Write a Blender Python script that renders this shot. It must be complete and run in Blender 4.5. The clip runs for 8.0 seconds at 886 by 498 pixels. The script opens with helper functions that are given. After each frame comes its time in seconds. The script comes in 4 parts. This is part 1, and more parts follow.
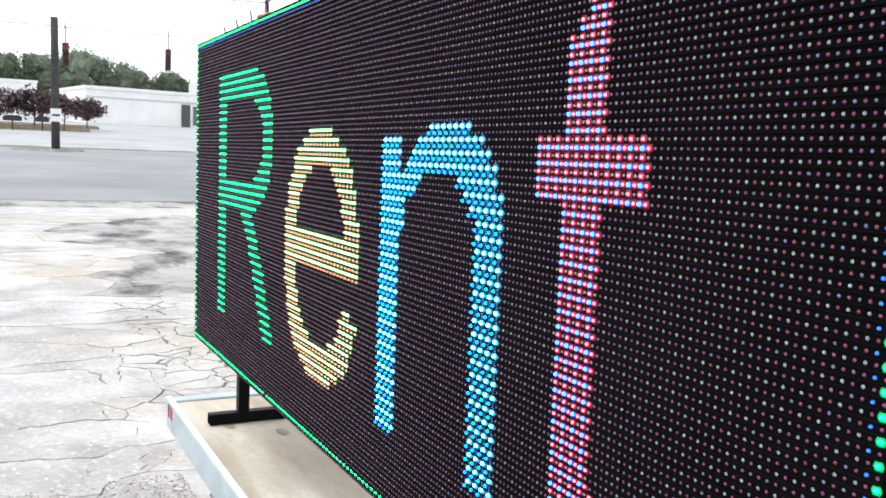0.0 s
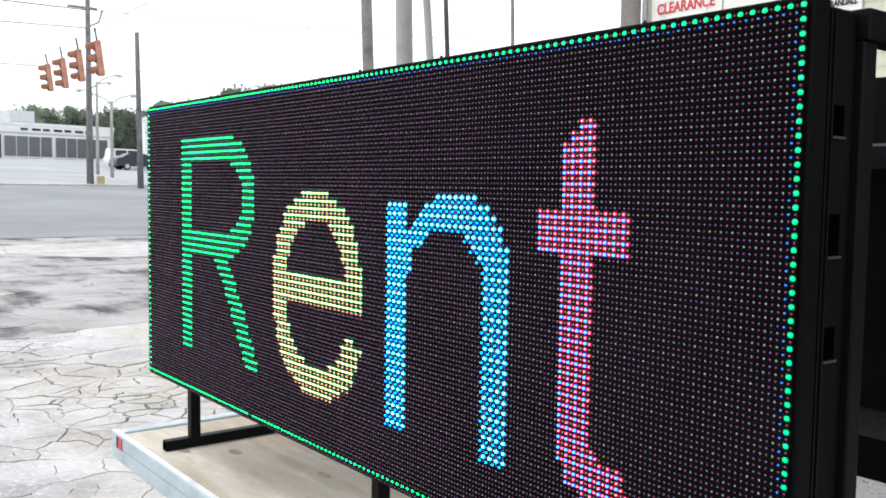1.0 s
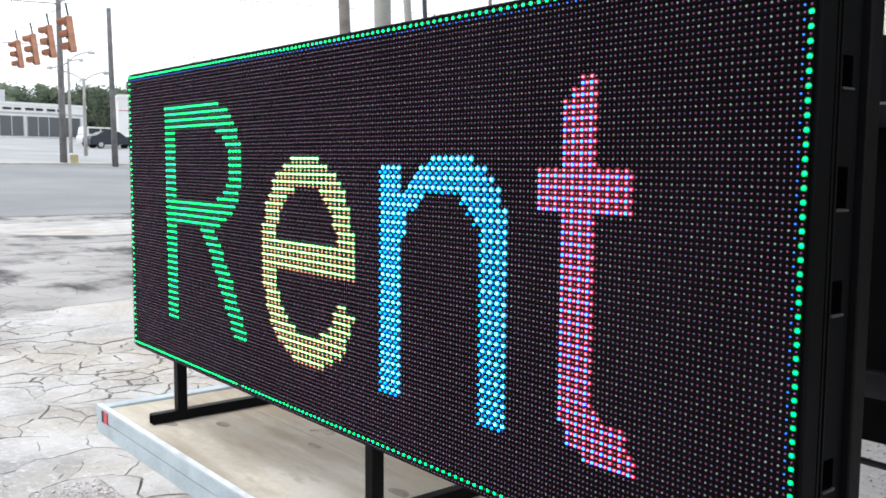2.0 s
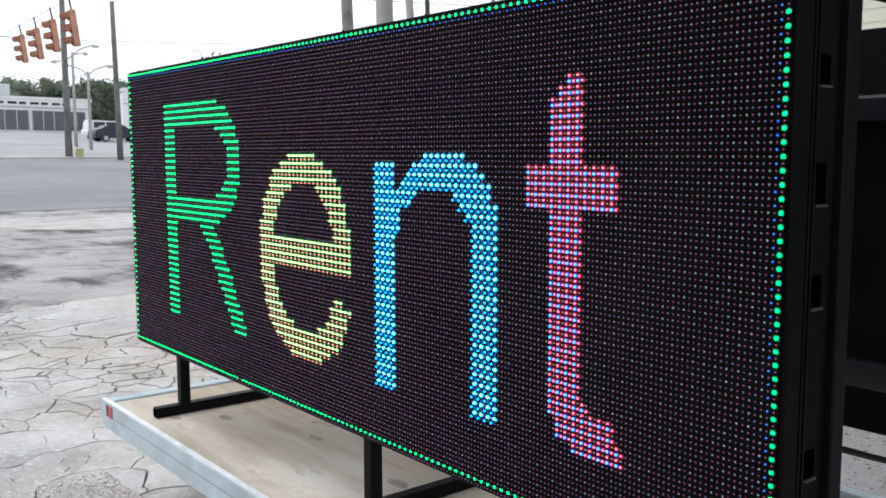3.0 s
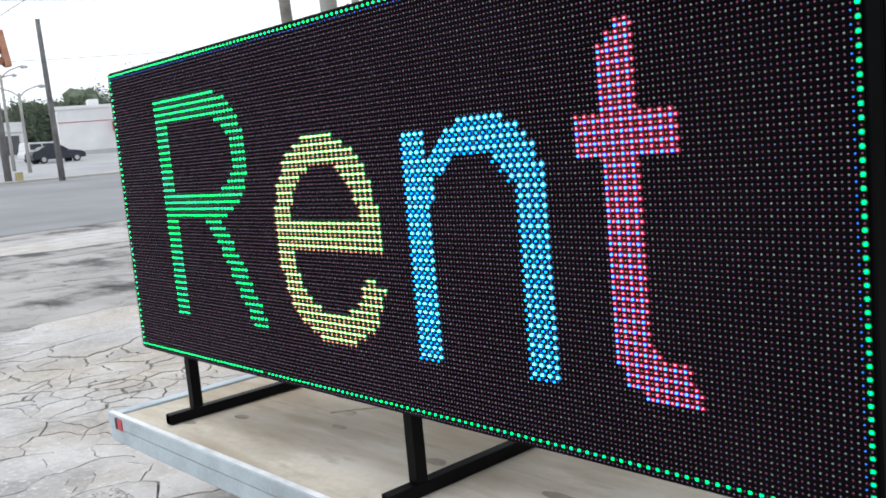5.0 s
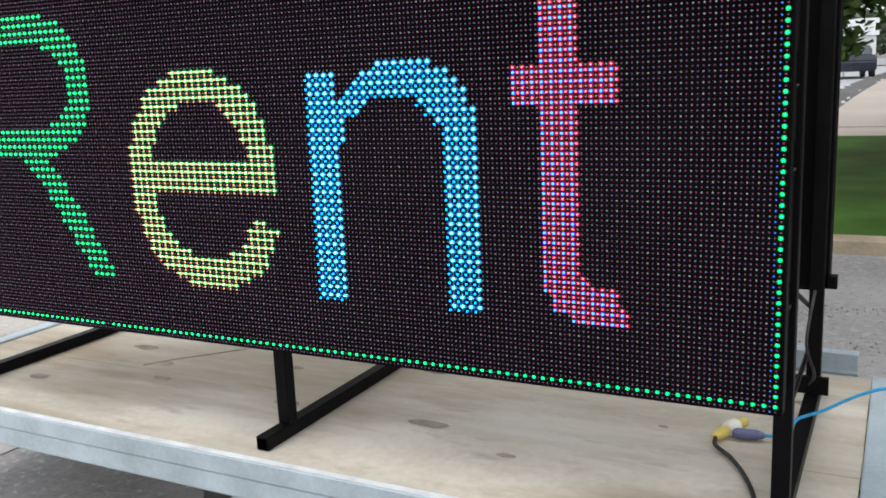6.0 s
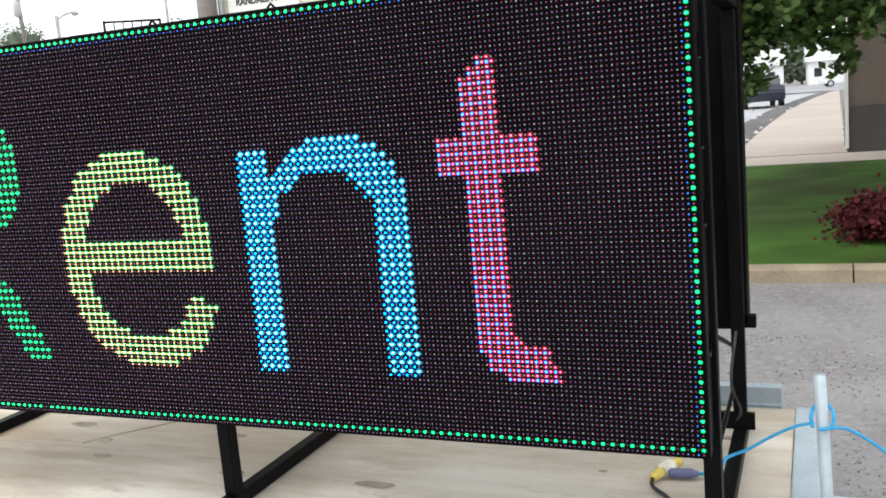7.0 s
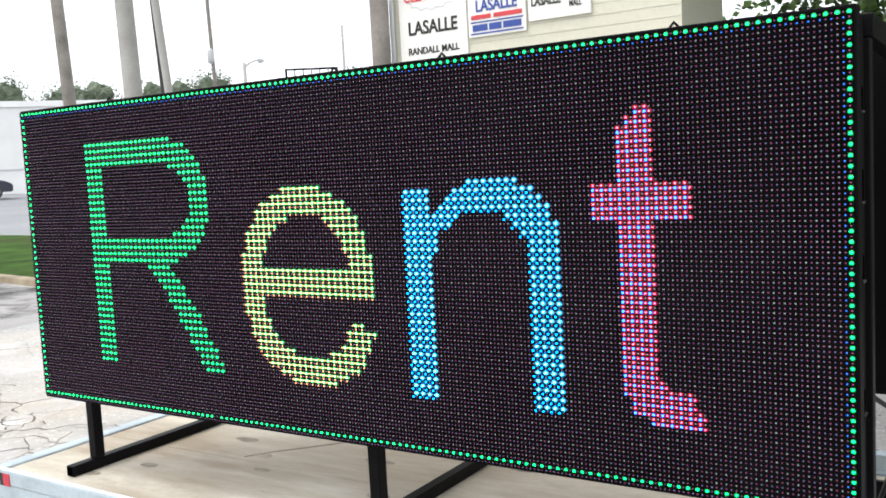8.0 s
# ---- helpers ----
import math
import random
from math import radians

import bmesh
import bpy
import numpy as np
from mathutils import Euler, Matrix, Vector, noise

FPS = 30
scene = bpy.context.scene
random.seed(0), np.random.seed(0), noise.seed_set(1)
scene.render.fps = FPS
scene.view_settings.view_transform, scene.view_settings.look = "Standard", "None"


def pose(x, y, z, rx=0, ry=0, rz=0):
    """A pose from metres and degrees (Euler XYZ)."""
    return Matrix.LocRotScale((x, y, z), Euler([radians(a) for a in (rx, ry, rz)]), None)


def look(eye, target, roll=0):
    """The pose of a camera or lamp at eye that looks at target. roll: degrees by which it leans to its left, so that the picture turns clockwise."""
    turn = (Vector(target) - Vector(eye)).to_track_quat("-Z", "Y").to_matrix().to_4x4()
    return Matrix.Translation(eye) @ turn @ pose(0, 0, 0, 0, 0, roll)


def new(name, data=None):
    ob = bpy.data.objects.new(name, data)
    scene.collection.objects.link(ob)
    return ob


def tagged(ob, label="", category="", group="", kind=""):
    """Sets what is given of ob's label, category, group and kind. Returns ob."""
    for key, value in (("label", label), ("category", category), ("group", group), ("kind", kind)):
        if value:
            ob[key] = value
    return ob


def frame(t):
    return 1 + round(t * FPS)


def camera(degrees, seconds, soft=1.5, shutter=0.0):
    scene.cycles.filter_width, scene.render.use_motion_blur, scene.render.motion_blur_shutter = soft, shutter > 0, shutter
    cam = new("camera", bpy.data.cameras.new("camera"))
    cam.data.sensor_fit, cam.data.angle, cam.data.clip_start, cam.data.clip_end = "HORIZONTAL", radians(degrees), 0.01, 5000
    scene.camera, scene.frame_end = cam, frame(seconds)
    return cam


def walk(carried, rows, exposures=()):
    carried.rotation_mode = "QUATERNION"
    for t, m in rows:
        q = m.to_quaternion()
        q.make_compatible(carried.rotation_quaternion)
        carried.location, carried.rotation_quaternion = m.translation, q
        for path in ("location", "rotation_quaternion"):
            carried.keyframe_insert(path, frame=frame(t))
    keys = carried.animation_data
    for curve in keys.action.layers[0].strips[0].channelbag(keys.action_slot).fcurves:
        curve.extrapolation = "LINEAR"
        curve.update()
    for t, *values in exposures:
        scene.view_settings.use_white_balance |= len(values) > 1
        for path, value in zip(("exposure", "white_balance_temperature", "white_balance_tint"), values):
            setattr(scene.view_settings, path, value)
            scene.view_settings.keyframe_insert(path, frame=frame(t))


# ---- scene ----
cam = camera(52.6, 8.0, 1.75)
PATH = [
    (0, (3.014, -0.633, 1.365), (1.247, 0.282, 1.163), 2.1),
    (0.1, (3.038, -0.711, 1.368), (1.306, 0.276, 1.211), 1.0),
    (0.2, (3.052, -0.792, 1.354), (1.371, 0.280, 1.204), 1.1),
    (0.3, (3.082, -0.871, 1.381), (1.443, 0.264, 1.225), 0.2),
    (0.5, (3.159, -1.013, 1.412), (1.566, 0.191, 1.302), -0.0),
    (0.7, (3.191, -1.091, 1.432), (1.662, 0.193, 1.326), 0.3),
    (0.8, (3.207, -1.114, 1.437), (1.673, 0.164, 1.316), 0.5),
    (1, (3.248, -1.16, 1.437), (1.674, 0.066, 1.296), 0.8),
    (1.5, (3.244, -1.191, 1.429), (1.674, 0.042, 1.303), 1.3),
    (2, (3.205, -1.173, 1.405), (1.665, 0.089, 1.213), 0.4),
    (2.2, (3.198, -1.171, 1.407), (1.661, 0.094, 1.212), 0.6),
    (3.3, (3.264, -1.170, 1.423), (1.700, 0.058, 1.203), -1.0),
    (3.5, (3.269, -1.175, 1.424), (1.69, 0.033, 1.203), -1.4),
    (4, (3.266, -1.173, 1.414), (1.694, 0.045, 1.199), -1.4),
    (4.2, (3.259, -1.162, 1.408), (1.690, 0.061, 1.198), -1.4),
    (5.3, (2.978, -1.365, 1.367), (1.558, 0.009, 1.056), -6.0),
    (5.5, (2.886, -1.396, 1.365), (1.606, 0.088, 0.965), -2.5),
    (5.7, (2.824, -1.433, 1.377), (1.684, 0.174, 1.03), -2.0),
    (5.9, (2.769, -1.599, 1.399), (1.797, 0.107, 1.018), -3.1),
    (6, (2.747, -1.674, 1.402), (1.844, 0.065, 1.002), -2.5),
    (6.2, (2.735, -1.721, 1.451), (1.922, 0.06, 1.045), -4.2),
    (6.5, (2.731, -1.757, 1.446), (1.926, 0.025, 1.028), -4.6),
    (6.7, (2.734, -1.75, 1.43), (2.02, 0.086, 1.082), -3.4),
    (6.9, (2.769, -1.708, 1.462), (2.056, 0.135, 1.155), -4.9),
    (7, (2.774, -1.725, 1.465), (2.002, 0.093, 1.149), -4.9),
    (7.2, (2.778, -1.738, 1.472), (1.948, 0.045, 1.109), -3.8),
    (7.3, (2.815, -1.704, 1.47), (1.911, 0.04, 1.092), -3.9),
    (7.5, (2.81, -1.764, 1.448), (1.795, -0.069, 1.134), -3.9),
    (7.7, (2.821, -1.773, 1.443), (1.733, -0.108, 1.236), -3.4),
    (7.8, (2.819, -1.8, 1.437), (1.734, -0.13, 1.256), -3.0),
    (8, (2.818, -1.798, 1.453), (1.74, -0.124, 1.268), -3.0),
]
walk(cam, [(t, look(eye, target, roll)) for t, eye, target, roll in PATH],
     exposures=[(0, 0.5, 6350, 9), (0.5, 0.44, 6250, 9), (1, 0.36, 6250, 9), (2, 0.32, 6250, 9), (3.5, -0.09, 6150, 9), (4.2, -0.09, 6150, 9),
                (5.3, 0.05, 6250, 9), (6.0, 0.14, 6350, 9), (6.5, 0.48, 6450, 9), (8, 0.53, 6400, 9)])

# ---- world, sun, exposure ----
world = bpy.data.worlds.new("overcast_sky")
scene.world = world
world.use_nodes = True
wn = world.node_tree
wn.nodes.clear()
w_out = wn.nodes.new("ShaderNodeOutputWorld")
w_bg = wn.nodes.new("ShaderNodeBackground")
w_sky = wn.nodes.new("ShaderNodeTexSky")
w_sky.sky_type = "NISHITA"
w_sky.sun_disc = False
w_sky.sun_elevation, w_sky.sun_rotation = radians(50), radians(-150)
w_sky.air_density, w_sky.dust_density, w_sky.ozone_density = 1.0, 4.0, 1.0
w_mix = wn.nodes.new("ShaderNodeMix")
w_mix.data_type = "RGBA"
w_mix.inputs[0].default_value = 0.8
w_mix.inputs[7].default_value = (11.5, 11.7, 12.0, 1)      # cloud layer
wn.links.new(w_sky.outputs[0], w_mix.inputs[6])
wn.links.new(w_mix.outputs[2], w_bg.inputs[0])
w_bg.inputs[1].default_value = 0.12
wn.links.new(w_bg.outputs[0], w_out.inputs[0])

sun = new("sun", bpy.data.lights.new("sun", "SUN"))
sun.data.energy, sun.data.angle, sun.data.color = 0.9, radians(25), (1, 0.96, 0.9)
sun.matrix_world = look((0, 0, 30), (9, 14, 0))


# ---- materials ----
def material(name, base, rough=0.6, metal=0.0, var=0.15, scale=8.0, fine=60.0, bump=0.15, spec=0.5, alt=None, dist=0.01):
    """A surface with blotches at one scale, grain at another, and fine relief."""
    m = bpy.data.materials.new(name)
    m.use_nodes = True
    t = m.node_tree
    b = t.nodes["Principled BSDF"]
    b.inputs["Roughness"].default_value, b.inputs["Metallic"].default_value = rough, metal
    b.inputs["Specular IOR Level"].default_value = spec
    co = t.nodes.new("ShaderNodeTexCoord")
    n1, n2 = t.nodes.new("ShaderNodeTexNoise"), t.nodes.new("ShaderNodeTexNoise")
    n1.inputs["Scale"].default_value, n2.inputs["Scale"].default_value = scale, fine
    n1.inputs["Detail"].default_value, n2.inputs["Detail"].default_value = 5, 3
    info = t.nodes.new("ShaderNodeObjectInfo")
    for n in (n1, n2):
        t.links.new(co.outputs["Object"], n.inputs["Vector"])
    add = t.nodes.new("ShaderNodeMath")
    add.operation = "MULTIPLY_ADD"
    add.inputs[1].default_value = 0.35
    t.links.new(n2.outputs[0], add.inputs[0])
    t.links.new(n1.outputs[0], add.inputs[2])
    rnd = t.nodes.new("ShaderNodeMath")
    rnd.operation = "MULTIPLY_ADD"
    rnd.inputs[1].default_value = 0.12
    t.links.new(info.outputs["Random"], rnd.inputs[0])
    t.links.new(add.outputs[0], rnd.inputs[2])
    ramp = t.nodes.new("ShaderNodeValToRGB")
    lo = [max(0, c * (1 - var * 1.6)) for c in (alt or base)]
    hi = [min(1, c * (1 + var)) for c in base]
    ramp.color_ramp.elements[0].position, ramp.color_ramp.elements[1].position = 0.42, 0.98
    ramp.color_ramp.elements[0].color, ramp.color_ramp.elements[1].color = (*lo, 1), (*hi, 1)
    t.links.new(rnd.outputs[0], ramp.inputs[0])
    t.links.new(ramp.outputs[0], b.inputs["Base Color"])
    if bump:
        bp = t.nodes.new("ShaderNodeBump")
        bp.inputs["Strength"].default_value, bp.inputs["Distance"].default_value = bump, dist
        t.links.new(add.outputs[0], bp.inputs["Height"])
        t.links.new(bp.outputs[0], b.inputs["Normal"])
    return m


def glow(name, colour, strength):
    """A lit diode, or the painted halo round one."""
    m = bpy.data.materials.new(name)
    m.use_nodes = True
    b = m.node_tree.nodes["Principled BSDF"]
    b.inputs["Base Color"].default_value = (*[0.3 * c for c in colour], 1)
    b.inputs["Roughness"].default_value = 0.2
    b.inputs["Emission Color"].default_value, b.inputs["Emission Strength"].default_value = (*colour, 1), strength
    m.cycles.emission_sampling = "NONE"
    return m


def glass(name, colour, rough=0.03):
    m = bpy.data.materials.new(name)
    m.use_nodes = True
    b = m.node_tree.nodes["Principled BSDF"]
    b.inputs["Base Color"].default_value, b.inputs["Roughness"].default_value = (*colour, 1), rough
    b.inputs["Specular IOR Level"].default_value = 0.6
    return m


BLACK_PLASTIC = material("black_plastic", (0.0045, 0.0043, 0.0048), 0.6, var=0.3, scale=3, fine=40, bump=0.05, spec=0.03)
LOUVER = material("louver_plastic", (0.0052, 0.005, 0.0056), 0.7, var=0.3, scale=3, fine=40, bump=0.05, spec=0.025)
BLACK_STEEL = material("black_steel", (0.0045, 0.0042, 0.0048), 0.45, var=0.35, scale=14, fine=90, bump=0.12, spec=0.08)
BLACK_GLOSS = material("gloss_black_enamel", (0.007, 0.007, 0.009), 0.25, var=0.2, scale=6, fine=60, bump=0.03, spec=0.35)
PANEL_SIDE = material("cabinet_paint", (0.0034, 0.0033, 0.0038), 0.5, var=0.3, scale=5, fine=60, bump=0.06, spec=0.05)
LED_CLEAR = material("clear_diode", (0.46, 0.50, 0.54), 0.3, var=0.35, scale=300, fine=700, bump=0, spec=0.2)
LED_BLUISH = material("blue_diode", (0.28, 0.27, 0.54), 0.3, var=0.35, scale=300, fine=700, bump=0, spec=0.2)
LED_REDDISH = material("red_diode", (0.36, 0.085, 0.19), 0.3, var=0.35, scale=300, fine=700, bump=0, spec=0.2)
LIT_GREEN = glow("lit_green", (0.01, 1.0, 0.19), 5.2)
LIT_WARM = glow("lit_warm_green", (0.40, 1.0, 0.33), 5.2)
LIT_RED = glow("lit_red", (1.0, 0.36, 0.18), 2.0)
LIT_PINK = glow("lit_pink_red", (1.0, 0.11, 0.20), 5.0)
LIT_BLUE = glow("lit_blue", (0.03, 0.17, 1.0), 7.0)
LIT_CYAN = glow("lit_cyan", (0.0, 0.21, 1.0), 6.8)
LIT_WHITE = glow("lit_pale_cyan", (0.13, 1.0, 0.70), 6.0)
LIT_DIM = glow("lit_dim_blue", (0.03, 0.20, 1.0), 1.2)
# halo colours: bloom of the lit diodes, put into emission
HALO_GREEN = glow("halo_green", (0.0, 1.0, 0.24), 0.27)
HALO_CYAN = glow("halo_cyan", (0.0, 0.45, 1.0), 0.70)
HALO_PINK = glow("halo_pink", (1.0, 0.0, 0.06), 0.10)
HALO_BLUE = glow("halo_blue", (0.04, 0.08, 1.0), 0.35)
GALV = material("painted_steel_rail", (0.45, 0.525, 0.57), 0.45, metal=0.15, var=0.18, scale=6, fine=80, bump=0.08)
# near-black for flat plates that paint the shade inside holes
HOLLOW_SHADE = material("hollow_shade", (0.0008, 0.0008, 0.0009), 0.9, var=0.1, scale=20, bump=0, spec=0.0)
LATCH = material("grey_latch_metal", (0.03, 0.029, 0.03), 0.5, var=0.3, scale=40, fine=200, bump=0.1)
# near-white colour for the highlight on the rail's top edge
EDGE_HIGHLIGHT = material("edge_highlight", (0.74, 0.76, 0.78), 0.4, var=0.2, scale=14, fine=120, bump=0.1)
WOOD = material("weathered_plank", (0.63, 0.575, 0.485), 0.75, var=0.14, scale=2.2, fine=45, bump=0.12, alt=(0.53, 0.475, 0.39))
CONCRETE = material("old_concrete", (0.45, 0.44, 0.438), 0.9, var=0.22, scale=1.6, fine=30, bump=0.4, alt=(0.35, 0.34, 0.335))


def weathered(m, dark, scale, lo, hi, crack=0.0, stretch=(1.0, 0.55, 1.0)):
    """Adds blotches of a second colour, such as patching tar, and, if asked, hairline cracks to a material."""
    t = m.node_tree
    b = t.nodes["Principled BSDF"]
    src = b.inputs["Base Color"].links[0].from_socket
    co = t.nodes.new("ShaderNodeTexCoord")
    mp = t.nodes.new("ShaderNodeMapping")
    mp.inputs["Scale"].default_value = stretch
    t.links.new(co.outputs["Object"], mp.inputs[0])
    n = t.nodes.new("ShaderNodeTexNoise")
    n.inputs["Scale"].default_value, n.inputs["Detail"].default_value, n.inputs["Roughness"].default_value = scale, 9, 0.62
    t.links.new(mp.outputs[0], n.inputs["Vector"])
    r = t.nodes.new("ShaderNodeValToRGB")
    r.color_ramp.elements[0].position, r.color_ramp.elements[1].position = lo, hi
    t.links.new(n.outputs[0], r.inputs[0])
    mix = t.nodes.new("ShaderNodeMix")
    mix.data_type = "RGBA"
    mix.inputs[7].default_value = (*dark, 1)
    t.links.new(r.outputs[0], mix.inputs[0])
    t.links.new(src, mix.inputs[6])
    out = mix.outputs[2]
    if crack:
        wob = t.nodes.new("ShaderNodeTexNoise")
        wob.inputs["Scale"].default_value, wob.inputs["Detail"].default_value = 2.5, 4
        t.links.new(co.outputs["Object"], wob.inputs["Vector"])
        ad = t.nodes.new("ShaderNodeMix")
        ad.data_type = "RGBA"
        ad.inputs[0].default_value = 0.25
        t.links.new(co.outputs["Object"], ad.inputs[6])
        t.links.new(wob.outputs[1], ad.inputs[7])
        vo = t.nodes.new("ShaderNodeTexVoronoi")
        vo.feature = "DISTANCE_TO_EDGE"
        vo.inputs["Scale"].default_value = crack
        t.links.new(ad.outputs[2], vo.inputs["Vector"])
        cr = t.nodes.new("ShaderNodeValToRGB")
        cr.color_ramp.elements[0].position, cr.color_ramp.elements[1].position = 0.0, 0.02
        cr.color_ramp.elements[0].color, cr.color_ramp.elements[1].color = (1, 1, 1, 1), (0, 0, 0, 1)
        t.links.new(vo.outputs["Distance"], cr.inputs[0])
        gate = t.nodes.new("ShaderNodeMath")
        gate.operation = "MULTIPLY"
        gr = t.nodes.new("ShaderNodeValToRGB")
        gr.color_ramp.elements[0].position, gr.color_ramp.elements[1].position = 0.50, 0.72
        gn = t.nodes.new("ShaderNodeTexNoise")
        gn.inputs["Scale"].default_value, gn.inputs["Detail"].default_value = 0.55, 4
        t.links.new(co.outputs["Object"], gn.inputs["Vector"])
        t.links.new(gn.outputs[0], gr.inputs[0])
        t.links.new(cr.outputs[0], gate.inputs[0])
        t.links.new(gr.outputs[0], gate.inputs[1])
        m2 = t.nodes.new("ShaderNodeMix")
        m2.data_type = "RGBA"
        m2.inputs[7].default_value = (*[0.8 * c for c in dark], 1)
        t.links.new(gate.outputs[0], m2.inputs[0])
        t.links.new(out, m2.inputs[6])
        out = m2.outputs[2]
    t.links.new(out, b.inputs["Base Color"])


weathered(CONCRETE, (0.45, 0.395, 0.32), 0.33, 0.46, 0.66)
weathered(CONCRETE, (0.55, 0.535, 0.525), 1.7, 0.50, 0.68, stretch=(1, 1, 1))
weathered(CONCRETE, (0.33, 0.31, 0.29), 2.4, 0.56, 0.72, stretch=(1, 1.3, 1))
weathered(CONCRETE, (0.60, 0.59, 0.585), 26, 0.55, 0.68, stretch=(1, 1, 1))
weathered(CONCRETE, (0.22, 0.20, 0.185), 38, 0.60, 0.70, stretch=(1, 1, 1))
weathered(CONCRETE, (0.30, 0.285, 0.27), 0.6, 0.54, 0.74, 1.3)


def piece_tint(m, spread):
    """Each piece takes a shade of its own."""
    t = m.node_tree
    b = t.nodes["Principled BSDF"]
    src = b.inputs["Base Color"].links[0].from_socket
    info, hsv, rng = t.nodes.new("ShaderNodeObjectInfo"), t.nodes.new("ShaderNodeHueSaturation"), t.nodes.new("ShaderNodeMapRange")
    rng.inputs["To Min"].default_value, rng.inputs["To Max"].default_value = 1 - spread, 1 + spread
    t.links.new(info.outputs["Random"], rng.inputs["Value"])
    t.links.new(rng.outputs[0], hsv.inputs["Value"])
    t.links.new(src, hsv.inputs["Color"])
    t.links.new(hsv.outputs[0], b.inputs["Base Color"])


piece_tint(CONCRETE, 0.03)
weathered(WOOD, (0.47, 0.405, 0.31), 1.2, 0.46, 0.72, stretch=(0.35, 2.0, 1))
weathered(WOOD, (0.70, 0.66, 0.58), 1.1, 0.52, 0.70, stretch=(0.4, 3.0, 1.5))
weathered(WOOD, (0.37, 0.30, 0.215), 1.5, 0.47, 0.66, stretch=(0.5, 2.0, 1))
weathered(WOOD, (0.44, 0.385, 0.30), 7.0, 0.56, 0.72, stretch=(0.6, 1.6, 1))
weathered(WOOD, (0.25, 0.205, 0.16), 13.0, 0.70, 0.80, stretch=(0.5, 1.2, 1))
GRAVEL = material("crack_dirt", (0.21, 0.19, 0.17), 0.95, var=0.5, scale=7, fine=60, bump=0.6, alt=(0.11, 0.10, 0.092))
weathered(GRAVEL, (0.15, 0.14, 0.13), 0.6, 0.45, 0.7)
ASPHALT = material("road_asphalt", (0.26, 0.265, 0.275), 0.85, var=0.14, scale=0.25, fine=20, bump=0.25)
weathered(ASPHALT, (0.17, 0.172, 0.178), 0.09, 0.5, 0.72)
OLD_ASPHALT = material("old_asphalt", (0.36, 0.345, 0.335), 0.9, var=0.2, scale=0.9, fine=35, bump=0.35)
weathered(OLD_ASPHALT, (0.065, 0.063, 0.062), 0.75, 0.48, 0.62, 1.6, (0.8, 1.5, 1))
DRIVE = material("grey_drive", (0.225, 0.215, 0.215), 0.9, var=0.25, scale=1.2, fine=45, bump=0.35)
weathered(DRIVE, (0.19, 0.18, 0.18), 0.8, 0.5, 0.72)
weathered(DRIVE, (0.29, 0.28, 0.275), 20, 0.52, 0.66, stretch=(1, 1, 1))
weathered(DRIVE, (0.13, 0.125, 0.12), 28, 0.56, 0.68, stretch=(1, 1, 1))
LAWN = material("mown_grass", (0.050, 0.105, 0.020), 0.95, var=0.35, scale=1.2, fine=70, bump=0.7, alt=(0.040, 0.078, 0.018), spec=0.05)
# browner grass, with mottled tree shade painted into the same blotches
weathered(LAWN, (0.050, 0.052, 0.022), 0.55, 0.50, 0.72)
KERB_PALE = material("pale_kerb", (0.46, 0.44, 0.41), 0.9, var=0.2, scale=0.8, fine=30, bump=0.3)
KERB = material("kerb_concrete", (0.30, 0.245, 0.17), 0.9, var=0.25, scale=3, fine=40, bump=0.3)
PATH_TAN = material("tan_pavement", (0.37, 0.315, 0.27), 0.9, var=0.10, scale=0.3, fine=25, bump=0.05)
CREAM_JOINT = material("cream_joint", (0.50, 0.48, 0.40), 0.9, var=0.15, scale=2, fine=40, bump=0.1)
CREAM = material("cream_block", (0.62, 0.60, 0.49), 0.85, var=0.1, scale=0.6, fine=25, bump=0.2)
BROWN = material("brown_wall", (0.17, 0.135, 0.115), 0.9, var=0.18, scale=1.2, fine=30, bump=0.3)
BROWN_LOW = material("dark_brown_base", (0.085, 0.075, 0.07), 0.9, var=0.2, scale=1.2, fine=30, bump=0.3)
WHITE = material("white_paint", (0.78, 0.78, 0.77), 0.7, var=0.07, scale=0.5, fine=20, bump=0.1)
GREY_TRIM = material("grey_trim", (0.5, 0.51, 0.52), 0.6, var=0.1, scale=2, fine=30)
SHOP_GLASS = glass("shop_window", (0.10, 0.105, 0.115))
DARK_GLASS = glass("dark_window", (0.03, 0.035, 0.04))
RED = material("red_awning", (0.40, 0.05, 0.07), 0.7, var=0.15, scale=2)
POLE_WOOD = material("pole_wood", (0.25, 0.225, 0.205), 0.9, var=0.3, scale=3, fine=30, bump=0.5)
POLE_DARK = material("dark_pole_wood", (0.05, 0.047, 0.047), 0.9, var=0.3, scale=3, fine=30, bump=0.5)
POLE_OLD = material("silvered_pole_wood", (0.17, 0.165, 0.165), 0.9, var=0.3, scale=3, fine=30, bump=0.5)
POLE_GREY = material("pole_concrete", (0.36, 0.35, 0.33), 0.8, var=0.15, scale=2, fine=30, bump=0.2)
SIGNAL = material("signal_orange", (0.52, 0.25, 0.155), 0.5, var=0.2, scale=5)
SIGNAL_DARK = material("signal_dark", (0.075, 0.024, 0.02), 0.5, var=0.2, scale=5)
RED_LENS = material("red_lens", (0.35, 0.03, 0.02), 0.25, var=0.1, scale=20)
BARK = material("bark", (0.09, 0.065, 0.05), 0.95, var=0.3, scale=6, fine=40, bump=0.8)
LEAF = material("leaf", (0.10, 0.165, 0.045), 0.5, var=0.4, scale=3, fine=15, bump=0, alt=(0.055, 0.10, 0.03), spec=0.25)
